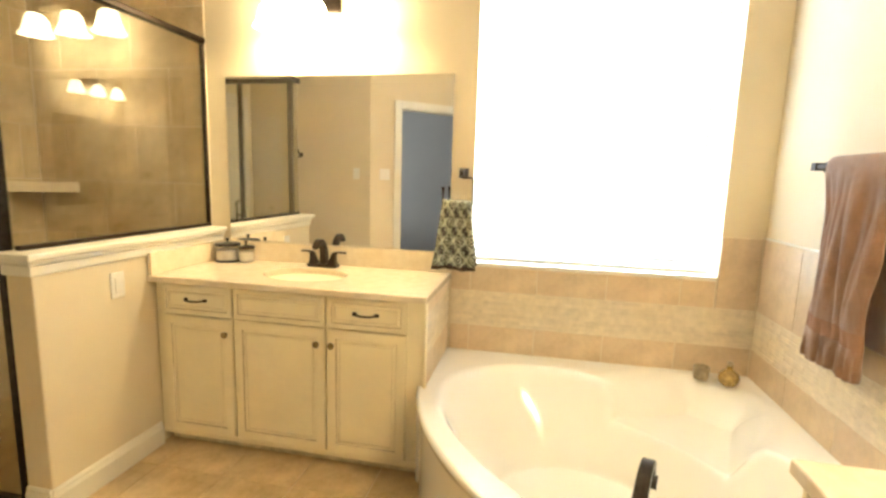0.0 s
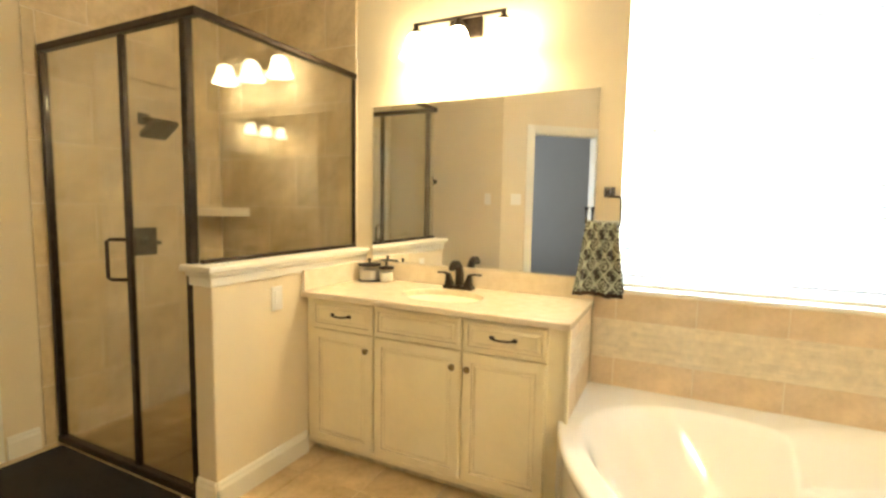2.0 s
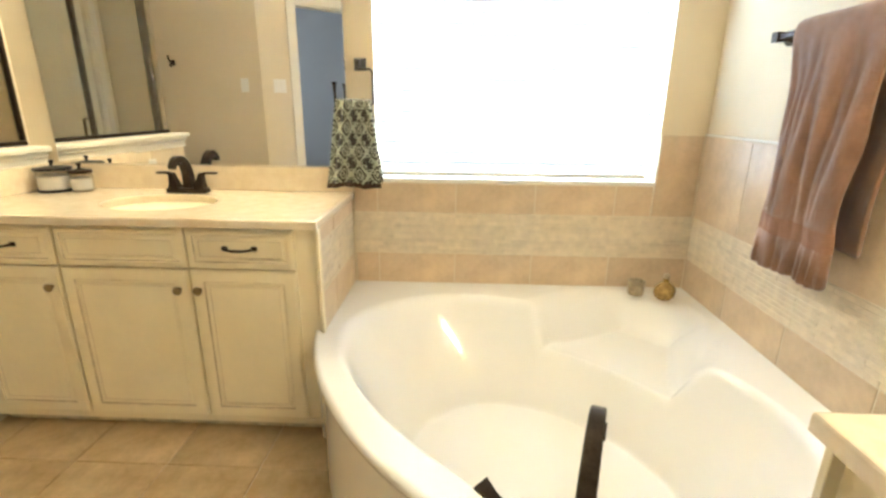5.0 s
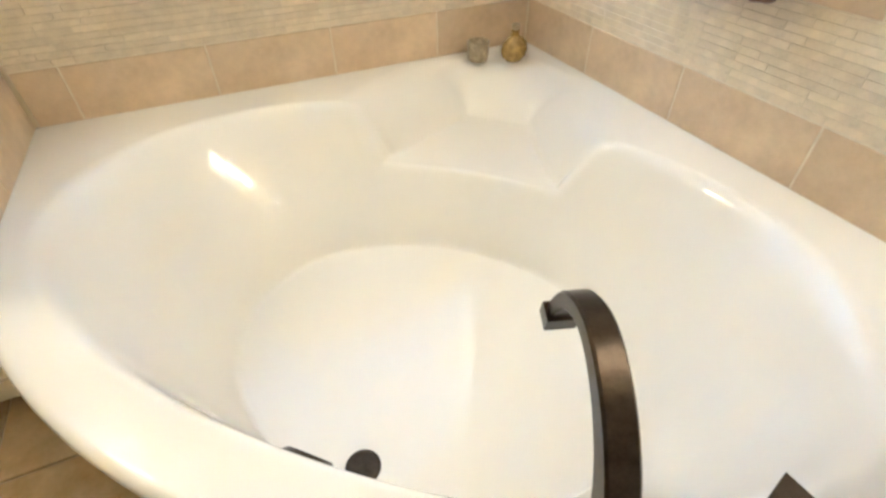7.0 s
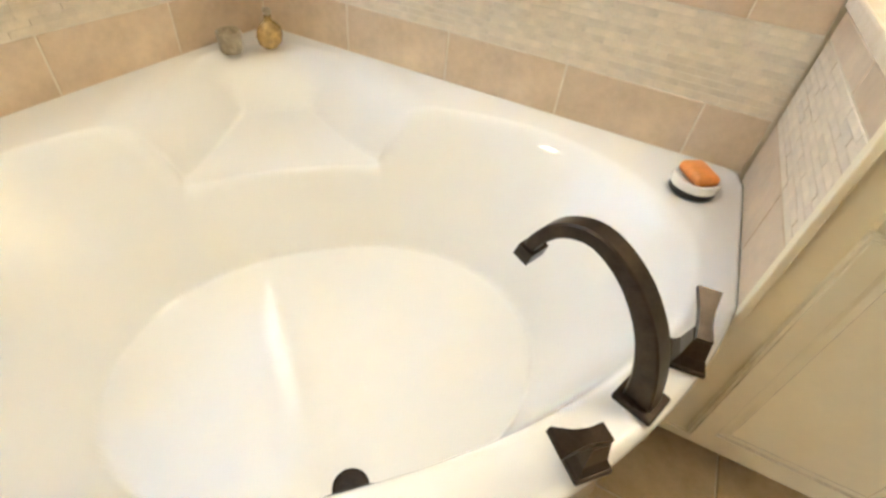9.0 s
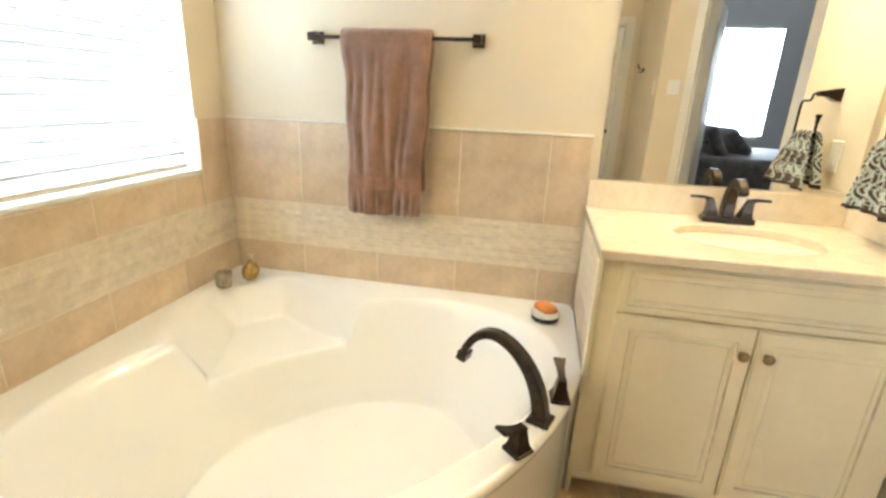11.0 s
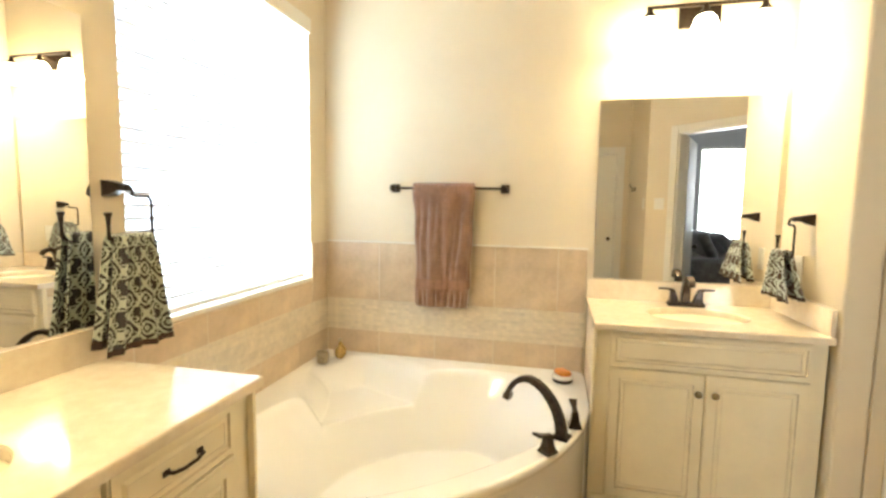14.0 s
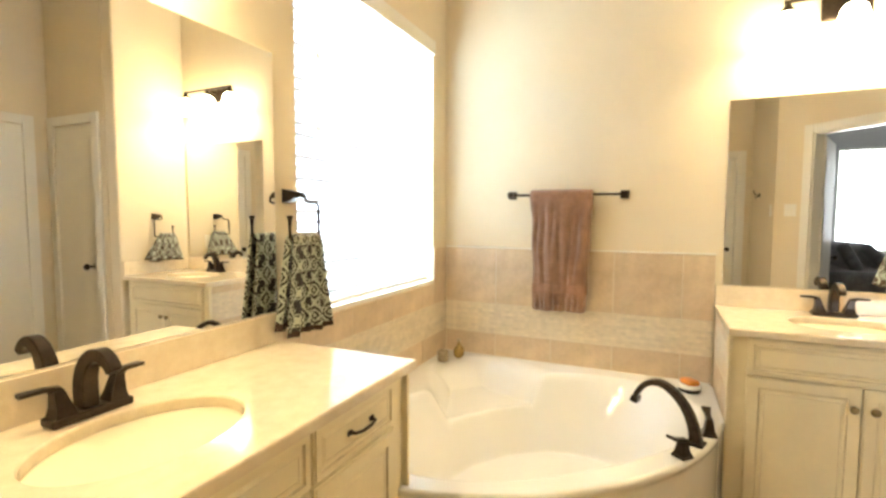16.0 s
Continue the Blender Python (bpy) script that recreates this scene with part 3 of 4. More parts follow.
# ---- vanities ----
def cabinet_front(bm, x0, x1, z0, z1, y, frame_w=0.05):
    """A raised-panel front: slab, recessed glazed groove, raised field; outward is -y."""
    t = box(x0, x1, y, y + 0.02, z0, z1)
    f = min(t.faces, key=lambda q: q.calc_center_median().y)
    e = [q for q in f.edges]
    bmesh.ops.bevel(t, geom=e, offset=0.005, segments=2, affect="EDGES")
    f = min((q for q in t.faces if q.calc_area() > 0.2 * (x1 - x0) * (z1 - z0)), key=lambda q: q.calc_center_median().y)
    bmesh.ops.inset_region(t, faces=[f], thickness=frame_w, depth=0)
    r = bmesh.ops.inset_region(t, faces=[f], thickness=0.005, depth=-0.006)
    for q in r["faces"]:
        q.material_index = 1
    bmesh.ops.inset_region(t, faces=[f], thickness=0.010, depth=0.0)
    bmesh.ops.inset_region(t, faces=[f], thickness=0.014, depth=0.005)
    r = bmesh.ops.inset_region(t, faces=[f], thickness=0.0025, depth=-0.001)
    for q in r["faces"]:
        q.material_index = 1
    return merge(bm, t)


def knob(parent, x, z, y):
    bm = move(lathe([(0.006, 0), (0.006, 0.012), (0.0145, 0.016), (0.0155, 0.022), (0.011, 0.026), (0.0, 0.027)], 14), Matrix.Translation((x, y, z)) @ Matrix.Rotation(radians(90), 4, "X"))
    part("knob", bm, NICKEL, parent, "antique brass knob", True)


def bar_pull(parent, x, z, y):
    bm = sweep([(x - 0.05, y, z), (x - 0.046, y - 0.018, z), (x - 0.02, y - 0.022, z - 0.004), (x + 0.02, y - 0.022, z - 0.004), (x + 0.046, y - 0.018, z), (x + 0.05, y, z)], (0.009, 0.009), (0, 0, 1), 8)
    box(x - 0.062, x - 0.04, y - 0.006, y, z - 0.008, z + 0.008, 0.003, 1, bm)
    box(x + 0.04, x + 0.062, y - 0.006, y, z - 0.008, z + 0.008, 0.003, 1, bm)
    part("drawer_pull", bm, BRONZE, parent, "dark bronze drawer pull", True)


def oval(cx, cy, a, b, n):
    return [(cx + a * math.cos(2 * math.pi * i / n), cy + b * math.sin(2 * math.pi * i / n)) for i in range(n)]


def counter_mesh(w, dpt, z0, z1, cx, cy, a, b, ease=0.006):
    """Slab with an oval cut-out: a fan of quads from the outline to the oval."""
    n = 96
    bm = bmesh.new()
    ov = oval(cx, cy, a, b, n)
    ring = []
    for x, y in ov:
        dx, dy = x - cx, y - cy
        s = 1e9
        for k, lim in ((dx, w - cx if dx > 0 else cx), (dy, -cy if dy > 0 else dpt + cy)):
            if abs(k) > 1e-9:
                s = min(s, lim / abs(k))
        ring.append((cx + dx * s, cy + dy * s))
    for px, py in ((0, 0), (w, 0), (0, -dpt), (w, -dpt)):
        j = min(range(n), key=lambda i: (ring[i][0] - px) ** 2 + (ring[i][1] - py) ** 2)
        ring[j] = (px, py)

    def inset(p, k):
        return (min(max(p[0], k), w - k), min(max(p[1], -dpt + k), -k))
    layers = [[(*p, z0) for p in ov], [(*p, z0) for p in ring], [(*p, z1 - ease) for p in ring], [(*inset(p, ease * 0.3), z1 - ease * 0.3) for p in ring], [(*inset(p, ease), z1) for p in ring],
              [(cx + (x - cx) * 1.02, cy + (y - cy) * 1.02, z1) for x, y in ov], [(x, y, z1 - 0.005) for x, y in ov]]
    rows = [[bm.verts.new(p) for p in l] for l in layers]
    rows.append(rows[0])
    for r, s in zip(rows, rows[1:]):
        for i in range(n):
            bm.faces.new((r[i], r[(i + 1) % n], s[(i + 1) % n], s[i]))
    bmesh.ops.recalc_face_normals(bm, faces=bm.faces[:])
    return bm


def sink_mesh(cx, cy, a, b, z):
    bm = bmesh.new()
    n, rows = 48, []
    for k, zz in ((1.06, z), (1.0, z), (0.97, z - 0.03), (0.90, z - 0.075), (0.74, z - 0.115), (0.45, z - 0.135), (0.12, z - 0.142), (0.10, z - 0.15)):
        rows.append([bm.verts.new((x, y, zz)) for x, y in oval(cx, cy, a * k, b * k, n)])
    for r, s in zip(rows, rows[1:]):
        for i in range(n):
            bm.faces.new((r[i], r[(i + 1) % n], s[(i + 1) % n], s[i]))
    bm.faces.new(rows[-1])
    bmesh.ops.recalc_face_normals(bm, faces=bm.faces[:])
    for f in bm.faces:
        f.normal_flip()
    return bm


def sink_faucet(m, label):
    e = thing("sink_faucet", label, "tap", m)
    b = box(-0.085, 0.085, -0.026, 0.026, 0, 0.020, 0.005)
    part("base", b, BRONZE, e)
    pts, wd = [], []
    for i in range(13):
        s = i / 12
        a = radians(-8 + 150 * s)
        pts.append((0, 0.012 - (0.062 - 0.062 * math.cos(a)) * 1.0, 0.06 + 0.085 * math.sin(a)))
        wd.append((0.036 - 0.008 * s, 0.044 - 0.022 * s))
    pts[0] = (0, 0.010, 0.018)
    bm = sweep(pts, wd, (1, 0, 0))
    bmesh.ops.bevel(bm, geom=bm.edges[:], offset=0.003, segments=1, affect="EDGES")
    part("spout", bm, BRONZE, e, smooth=True)
    for s in (-1, 1):
        part("handle_stem", sweep([(s * 0.055, 0, 0.016), (s * 0.057, 0, 0.04), (s * 0.064, 0, 0.078)], [(0.048, 0.044), (0.034, 0.032), (0.022, 0.020)], (0, 1, 0)), BRONZE, e)
        part("lever", sweep([(s * 0.058, 0, 0.076), (s * 0.085, 0.004, 0.084), (s * 0.128, 0.010, 0.083)], [(0.022, 0.016), (0.016, 0.010), (0.022, 0.008)], (0, 1, 0)), BRONZE, e)
    return e


VA = Matrix.Translation((-2.862, 0, 0))
VB = Matrix.Translation((0, -1.537, 0)) @ Matrix.Rotation(radians(-90), 4, "Z")


def vanity(m, w, cols, drawer_z, knobs, splash_side, label, sink_x, side_tub):
    """cols: (x0, x1, has its own drawer); all in the wall's axes, out of the wall is -y."""
    e = thing("vanity_cabinet", label, "cabinet", m, "bathroom vanities")
    left, right = (0.004, w - 0.016) if side_tub == "right" else (0.016, w - 0.004)
    part("body", box(left, right, -0.525, -0.004, 0.060, 0.844), CABINET, e)
    # The toe kick's darker colour stands in for shadow under the cabinet.
    part("toe_kick", box(left + 0.005, right - 0.005, -0.47, -0.01, 0.0, 0.059), GLAZE_TOE_SHADE, e)
    part("base_moulding", box(left, right, -0.532, -0.5255, 0.061, 0.086, 0.003), CABINET, e)
    fx = (w - 0.0165, w - 0.003) if side_tub == "right" else (0.003, 0.0165)
    part("filler_stile", box(*fx, -0.545, -0.521, 0.0, 0.844, 0.002), CABINET, e)
    for x0, x1, front, pull, kx in cols:
        if front:
            d = part("drawer_front", cabinet_front(None, front[0], front[1], drawer_z, 0.834, -0.545, 0.022), (CABINET, GLAZE_TOE_SHADE), e)
            if pull:
                bar_pull(d, (front[0] + front[1]) / 2, 0.768, -0.545)
        d = part("door", cabinet_front(None, x0, x1, 0.092, drawer_z - 0.009, -0.545, 0.052), (CABINET, GLAZE_TOE_SHADE), e)
        knob(d, kx, knobs, -0.545)
    c = thing("countertop", "polished beige stone countertop with an oval cut-out", "countertop", m)
    part("slab", counter_mesh(w, 0.57, 0.845, 0.875, sink_x, -0.29, 0.212, 0.158), COUNTER, c)
    part("backsplash", box(0.0, w, -0.020, -0.002, 0.876, 0.982, 0.002), COUNTER, c)
    x0, x1 = (0.002, 0.020) if splash_side == "left" else (w - 0.020, w - 0.002)
    part("side_splash", box(x0, x1, -0.565, -0.021, 0.876, 0.982, 0.002), COUNTER, c)
    s = thing("sink", "white oval undermount sink", "sink", m)
    part("bowl", sink_mesh(sink_x, -0.29, 0.212, 0.158, 0.844), PORCELAIN, s, smooth=True)
    part("drain", move(lathe([(0.024, 0), (0.024, 0.003), (0.016, 0.004), (0, 0.006)], 16), Matrix.Translation((sink_x, -0.29, 0.696))), BRONZE, s, "dark bronze drain", True)
    sink_faucet(m @ Matrix.Translation((sink_x, -0.092, 0.876)), "oil-rubbed bronze two-handle faucet on the counter")
    return e


vanity(VA, 1.365, ((0.050, 0.420, (0.050, 0.420), True, 0.392), (0.432, 0.888, (0.432, 0.888), False, 0.855), (0.900, 1.271, (0.900, 1.271), True, 0.927)), 0.694, 0.614, "left",
       "cream glazed vanity with three raised-panel doors", 0.672, "right")
vanity(VB, 0.893, ((0.075, 0.452, (0.075, 0.835), False, 0.424), (0.458, 0.835, None, False, 0.488)), 0.683, 0.598, "right",
       "cream glazed vanity with two doors below a false drawer", 0.472, "left")


def wall_mirror(m, x0, x1, z0, z1):
    e = thing("wall_mirror", "large frameless wall mirror above the backsplash", "mirror", m, "vanity mirrors")
    part("glass", box(x0, x1, -0.006, -0.001, z0, z1, 0.0015, 1), MIRROR, e)


wall_mirror(VA, 0.052, 1.352, 0.984, 1.90)
wall_mirror(VB, 0.030, 0.880, 0.984, 1.918)


def light_bar(m):
    e = thing("vanity_light", "bronze three-shade vanity light, lit, above a mirror", "lamp", m, "vanity lights")
    part("back_plate", box(-0.095, 0.095, -0.022, -0.001, -0.055, 0.055, 0.006), BRONZE, e)
    part("arm", sweep([(0, -0.02, 0.01), (0, -0.08, 0.012), (0, -0.12, 0.02)], (0.020, 0.020), (1, 0, 0), 10), BRONZE, e)
    part("bar", box(-0.26, 0.26, -0.128, -0.112, 0.012, 0.028, 0.004), BRONZE, e)
    for x in (-0.245, 0, 0.245):
        part("socket_cup", move(lathe([(0.012, 0.02), (0.014, 0.0), (0.030, -0.02), (0.030, -0.032)], 16), Matrix.Translation((x, -0.12, 0))), BRONZE, e, smooth=True)
        prof = [(0.031, -0.030), (0.046, -0.046), (0.055, -0.078), (0.060, -0.106), (0.070, -0.130), (0.086, -0.148)]
        prof += [(r - 0.003, z) for r, z in prof[::-1]]
        bm = bmesh.new()
        rows = [[bm.verts.new((x + r * math.cos(2 * math.pi * i / 24), -0.12 + r * math.sin(2 * math.pi * i / 24), z)) for i in range(24)] for r, z in prof]
        for r, s in zip(rows, rows[1:]):
            for i in range(24):
                bm.faces.new((r[i], r[(i + 1) % 24], s[(i + 1) % 24], s[i]))
        bmesh.ops.recalc_face_normals(bm, faces=bm.faces[:])
        part("shade", bm, SHADE, e, "lit frosted bell glass shade", True)
        d = bpy.data.lights.new("bulb", "POINT")
        d.energy, d.color, d.shadow_soft_size = BULB_POWER, (1.0, 0.78, 0.44), 0.03
        o = new("bulb", d)
        o.matrix_world = m @ Matrix.Translation((x, -0.12, -0.10))


light_bar(VA @ Matrix.Translation((0.65, 0, 2.262)))
light_bar(VB @ Matrix.Translation((0.475, 0, 2.295)))


# ---- towels ----
def towel_bar():
    e = thing("towel_bar", "dark bronze straight towel bar on the wall", "towel bar")
    for y in (-0.449, -1.084):
        part("post", sweep([(-0.001, y, 1.455), (-0.012, y, 1.455), (-0.03, y, 1.455), (-0.068, y, 1.455)], [(0.046, 0.046), (0.046, 0.046), (0.026, 0.026), (0.030, 0.030)], (0, 1, 0)), BRONZE, e)
    part("bar", box(-0.062, -0.048, -1.08, -0.453, 1.448, 1.462, 0.003), BRONZE, e)


towel_bar()


def bath_towel():
    """Towel folded in thirds over the bar, front fall longer, with soft vertical creases."""
    e = thing("bath_towel", "brown terry bath towel folded over the towel bar", "towel", Matrix.Translation((0, 0, 0.79)))
    nu, path = 30, []
    for i in range(11):
        path.append((-0.020, 0.88 + 0.056 * i))
    for i in range(7):
        a = math.pi * i / 6
        path.append((-0.055 + 0.026 * math.cos(a), 1.462 + 0.020 * math.sin(a)))
    for i in range(26):
        path.append((-0.086, 1.44 - 0.026 * i))
    bm = bmesh.new()
    uvl = bm.loops.layers.uv.new("UVMap")
    rows = []
    for k, (x, z) in enumerate(path):
        row = []
        for j in range(nu + 1):
            u = j / nu
            drop = max(0.0, 1.46 - z)
            half = 0.172 - 0.022 * min(1, drop / 0.5) + 0.004 * math.sin(z * 23)
            yy = -0.748 + (u - 0.5) * 2 * half
            front = 1 if k > 12 else 0.25
            amp = front * min(1, drop / 0.15)
            fold = 0.030 * noise.noise(Vector((u * 4.5 + 0.6 * z, z * 1.6, 1.3))) + 0.020 * noise.noise(Vector((u * 11 + z, z * 2.6, 4.1))) + 0.006 * noise.noise(Vector((u * 25, z * 9, 7.7)))
            band = -0.004 if 0.885 < z < 0.92 and k > 12 else 0
            if k > 12 and z < 0.90:
                fold += 0.15 * (0.90 - z) * math.sin(u * 62 + 2 * math.sin(u * 9)) * min(1, (0.90 - z) / 0.02)
            bulge = 0.014 * (1 - (2 * u - 1) ** 8)
            xx = x - (fold * amp + bulge * (1 if k > 9 else -0.2)) - band
            row.append(bm.verts.new((min(xx, -0.012), yy, z - 0.79)))
        rows.append(row)
    for k, (r, s) in enumerate(zip(rows, rows[1:])):
        for j in range(nu):
            f = bm.faces.new((r[j], r[j + 1], s[j + 1], s[j]))
            zz = path[k][1]
            f.material_index = 1 if (k > 17 and (0.895 < zz < 0.925 or 0.94 < zz < 0.95)) else 0
    bmesh.ops.recalc_face_normals(bm, faces=bm.faces[:])
    ob = part("cloth", bm, (BROWN, BAND), e, smooth=True)
    md = ob.modifiers.new("thick", "SOLIDIFY")
    md.thickness, md.offset = 0.012, 0
    md = ob.modifiers.new("round", "SUBSURF")
    md.levels = md.render_levels = 1


bath_towel()


def ring_holder(m):
    """Square open towel holder: flared wall post, arm, drop and a lower bar; the wall is at y 0, out is -y."""
    e = thing("towel_ring", "dark bronze open square towel holder on the wall", "towel holder", m, "hand towel holders")
    part("mount", sweep([(0, -0.001, 0), (0, -0.014, 0), (0, -0.05, 0.004), (0, -0.075, 0.002)], [(0.050, 0.050), (0.046, 0.046), (0.022, 0.022), (0.020, 0.020)], (1, 0, 0)), BRONZE, e)
    pts = [(0, -0.072, 0.006), (0, -0.088, 0.0), (0.0, -0.092, -0.02), (0.012, -0.094, -0.024), (0.055, -0.094, -0.024), (0.066, -0.094, -0.036), (0.066, -0.094, -0.15), (0.060, -0.094, -0.160), (-0.075, -0.094, -0.160), (-0.088, -0.094, -0.15), (-0.088, -0.094, -0.105)]
    part("ring_bar", sweep(pts, (0.010, 0.010), (0, -1, 0.001), 8), BRONZE, e, smooth=True)
    part("finial", move(lathe([(0.006, 0), (0.007, 0.02), (0.011, 0.03), (0.011, 0.035), (0, 0.036)], 12), Matrix.Translation((-0.088, -0.094, -0.108))), BRONZE, e, smooth=True)
    return e


RA = Matrix.Translation((-1.447, 0, 1.403))
RB = Matrix.Translation((-0.295, -2.44, 1.322)) @ Matrix.Rotation(radians(180), 4, "Z")
ring_holder(RA)
ring_holder(RB)


def hand_towel(m, mat, w0, w1, drop, label, skew=0.0):
    """Hand towel gathered over the lower bar, flaring to the hem, front and back falls."""
    e = thing("hand_towel", label, "towel", m)
    nu = 36
    path = [(0.018, -drop * 0.95 + drop * 0.95 * i / 12, 1) for i in range(13)]
    path += [(0.018 * math.cos(math.pi * i / 6), 0.014 * math.sin(math.pi * i / 6), 0) for i in range(1, 6)]
    path += [(-0.018, -drop * i / 18, -1) for i in range(19)]
    bm = bmesh.new()
    uvl = bm.loops.layers.uv.new("UVMap")
    rows, length = [], []
    s = 0.0
    for k, (y, z, sd) in enumerate(path):
        if k:
            s += math.hypot(y - path[k - 1][0], z - path[k - 1][1])
        f = min(1, -z / drop) if z < 0 else 0
        row = []
        for j in range(nu + 1):
            u = j / nu
            w = w0 + (w1 - w0) * f ** 0.8
            ph = 0 if sd < 0 else 1.7
            wave = (0.004 + 0.006 * f) * math.sin(u * 24 + ph) + 0.003 * math.sin(u * 47 + 2 * f)
            yy = y * (1 + 0.5 * f) + wave * (1 if sd else 0.3)
            if sd < 0:
                yy = min(yy, -0.004)
            elif sd > 0:
                yy = max(yy, 0.004)
            hem = 0.004 * math.sin(u * 9 + 1)
            row.append((bm.verts.new(((u - 0.5) * w + skew * f + 0.006 * math.sin(3 * f + u * 4), yy, z - hem * f)), u * (w0 + w1) * 0.62, s))
        rows.append(row)
    nr = len(rows)
    for k, (r, q) in enumerate(zip(rows, rows[1:])):
        for j in range(nu):
            quad = (r[j], r[j + 1], q[j + 1], q[j])
            fc = bm.faces.new([v[0] for v in quad])
            fc.material_index = 1 if k in (0, nr - 2) else 0
            for lp, v in zip(fc.loops, quad):
                lp[uvl].uv = (v[1], v[2])
    ob = part("cloth", bm, (mat, DARKRIM), e, smooth=True)
    md = ob.modifiers.new("thick", "SOLIDIFY")
    md.thickness, md.offset = 0.004, 0


hand_towel(RA @ Matrix.Translation((-0.012, -0.094, -0.152)), DAMASK_A, 0.145, 0.228, 0.338, "navy and pale damask hand towel hanging from the holder", -0.01)
hand_towel(RB @ Matrix.Translation((-0.040, -0.094, -0.148)), DAMASK_B, 0.120, 0.30, 0.200, "brown and pale aqua damask hand towel bunched on the holder", 0.03)


# ---- shower ----
def shower():
    e = thing("shower_enclosure", "framed glass shower enclosure with dark bronze rails", "shower", Matrix.Translation((-3.54, -1.07, 0)))
    off = Matrix.Translation((3.54, 1.07, 0))

    def p(name, b, mat, bev=0.004, par=None, label=""):
        return part(name, move(box(*b, bev), off), mat, par or e, label)
    XG, YG, TOP = -2.945, -1.07, 2.105
    p("header", (-4.128, XG + 0.018, YG - 0.02, YG + 0.02, TOP - 0.035, TOP), BRONZE)
    p("side_header", (XG - 0.018, XG + 0.018, YG + 0.021, -0.003, TOP - 0.03, TOP), BRONZE)
    p("sill_rail", (-4.128, -2.988, YG - 0.022, YG + 0.022, 0.0, 0.035), BRONZE)
    p("half_wall_rail", (XG - 0.014, XG + 0.014, YG + 0.0, -0.003, 1.059, 1.078), BRONZE)
    p("wall_post", (-4.128, -4.092, YG - 0.018, YG + 0.016, 0.036, TOP - 0.036), BRONZE)
    p("corner_post", (-3.022, -2.984, YG - 0.020, YG + 0.018, 0.036, TOP - 0.036), BRONZE)
    p("end_post", (XG - 0.012, XG + 0.012, -0.022, -0.003, 1.079, TOP - 0.031), BRONZE)
    g = p("side_panel", (XG - 0.004, XG + 0.004, YG + 0.004, -0.023, 1.079, TOP - 0.031), GLASS, 0)
    g.visible_shadow = False
    g2 = p("corner_panel", (-2.984, XG, YG - 0.004, YG + 0.003, 1.060, TOP - 0.036), GLASS, 0)
    g2.visible_shadow = False
    fx = p("fixed_panel", (-3.423, -3.02, YG - 0.003, YG + 0.003, 0.036, TOP - 0.036), GLASS, 0)
    fx.visible_shadow = False
    d = p("door", (-4.09, -3.457, YG - 0.003, YG + 0.003, 0.045, TOP - 0.045), GLASS, 0, label="clear hinged glass shower door")
    d.visible_shadow = False
    p("door_stile", (-3.456, -3.424, YG - 0.012, YG + 0.012, 0.04, TOP - 0.04), BRONZE, 0.003, d)
    hx = -3.535
    hb = sweep([(hx + 0.08, YG - 0.004, 1.14), (hx + 0.02, YG - 0.045, 1.14), (hx, YG - 0.05, 1.13), (hx, YG - 0.05, 0.96), (hx + 0.02, YG - 0.045, 0.95), (hx + 0.08, YG - 0.004, 0.95)], (0.018, 0.018), (0, 1, 0.1), 8)
    part("handle", move(hb, off), BRONZE, d, "dark bronze pull handle", True)


shower()


def shower_head():
    e = thing("overhead_shower", "square dark bronze shower head on a short arm", "shower head", Matrix.Translation((-4.122, -0.56, 1.82)))
    part("flange", box(0, 0.012, -0.035, 0.035, -0.035, 0.035, 0.004), BRONZE, e)
    part("arm", sweep([(0.01, 0, 0), (0.08, 0, -0.005), (0.13, 0, -0.04)], (0.022, 0.022), (0, 1, 0), 10), BRONZE, e, smooth=True)
    bm = box(-0.08, 0.08, -0.08, 0.08, -0.022, 0.008, 0.006)
    part("head", move(bm, Matrix.Translation((0.15, 0, -0.065)) @ Matrix.Rotation(radians(-32), 4, "Y")), BRONZE, e)


shower_head()
_v = thing("shower_valve", "square dark bronze shower valve plate with a lever", "shower valve", Matrix.Translation((-4.122, -0.59, 1.07)))
part("plate", box(0, 0.010, -0.085, 0.085, -0.085, 0.085, 0.004), BRONZE, _v)
part("lever", sweep([(0.008, 0, 0), (0.045, 0, 0), (0.05, 0.03, -0.005), (0.055, 0.08, -0.01)], [(0.05, 0.05), (0.035, 0.035), (0.022, 0.022), (0.026, 0.012)], (0, 0, 1)), BRONZE, _v)
solid("corner_shelf", prism([(-4.121, -0.010), (-3.84, -0.010), (-3.84, -0.03), (-4.10, -0.34), (-4.121, -0.34)], 1.225, 1.285), COUNTER, "beige stone corner shelf in the shower", "shelf")
solid("bath_mat", box(-4.02, -3.05, -1.78, -1.12, 0.002, 0.026, 0.012, 3), MAT, "black shag bath mat on the tiled floor", "bath mat")


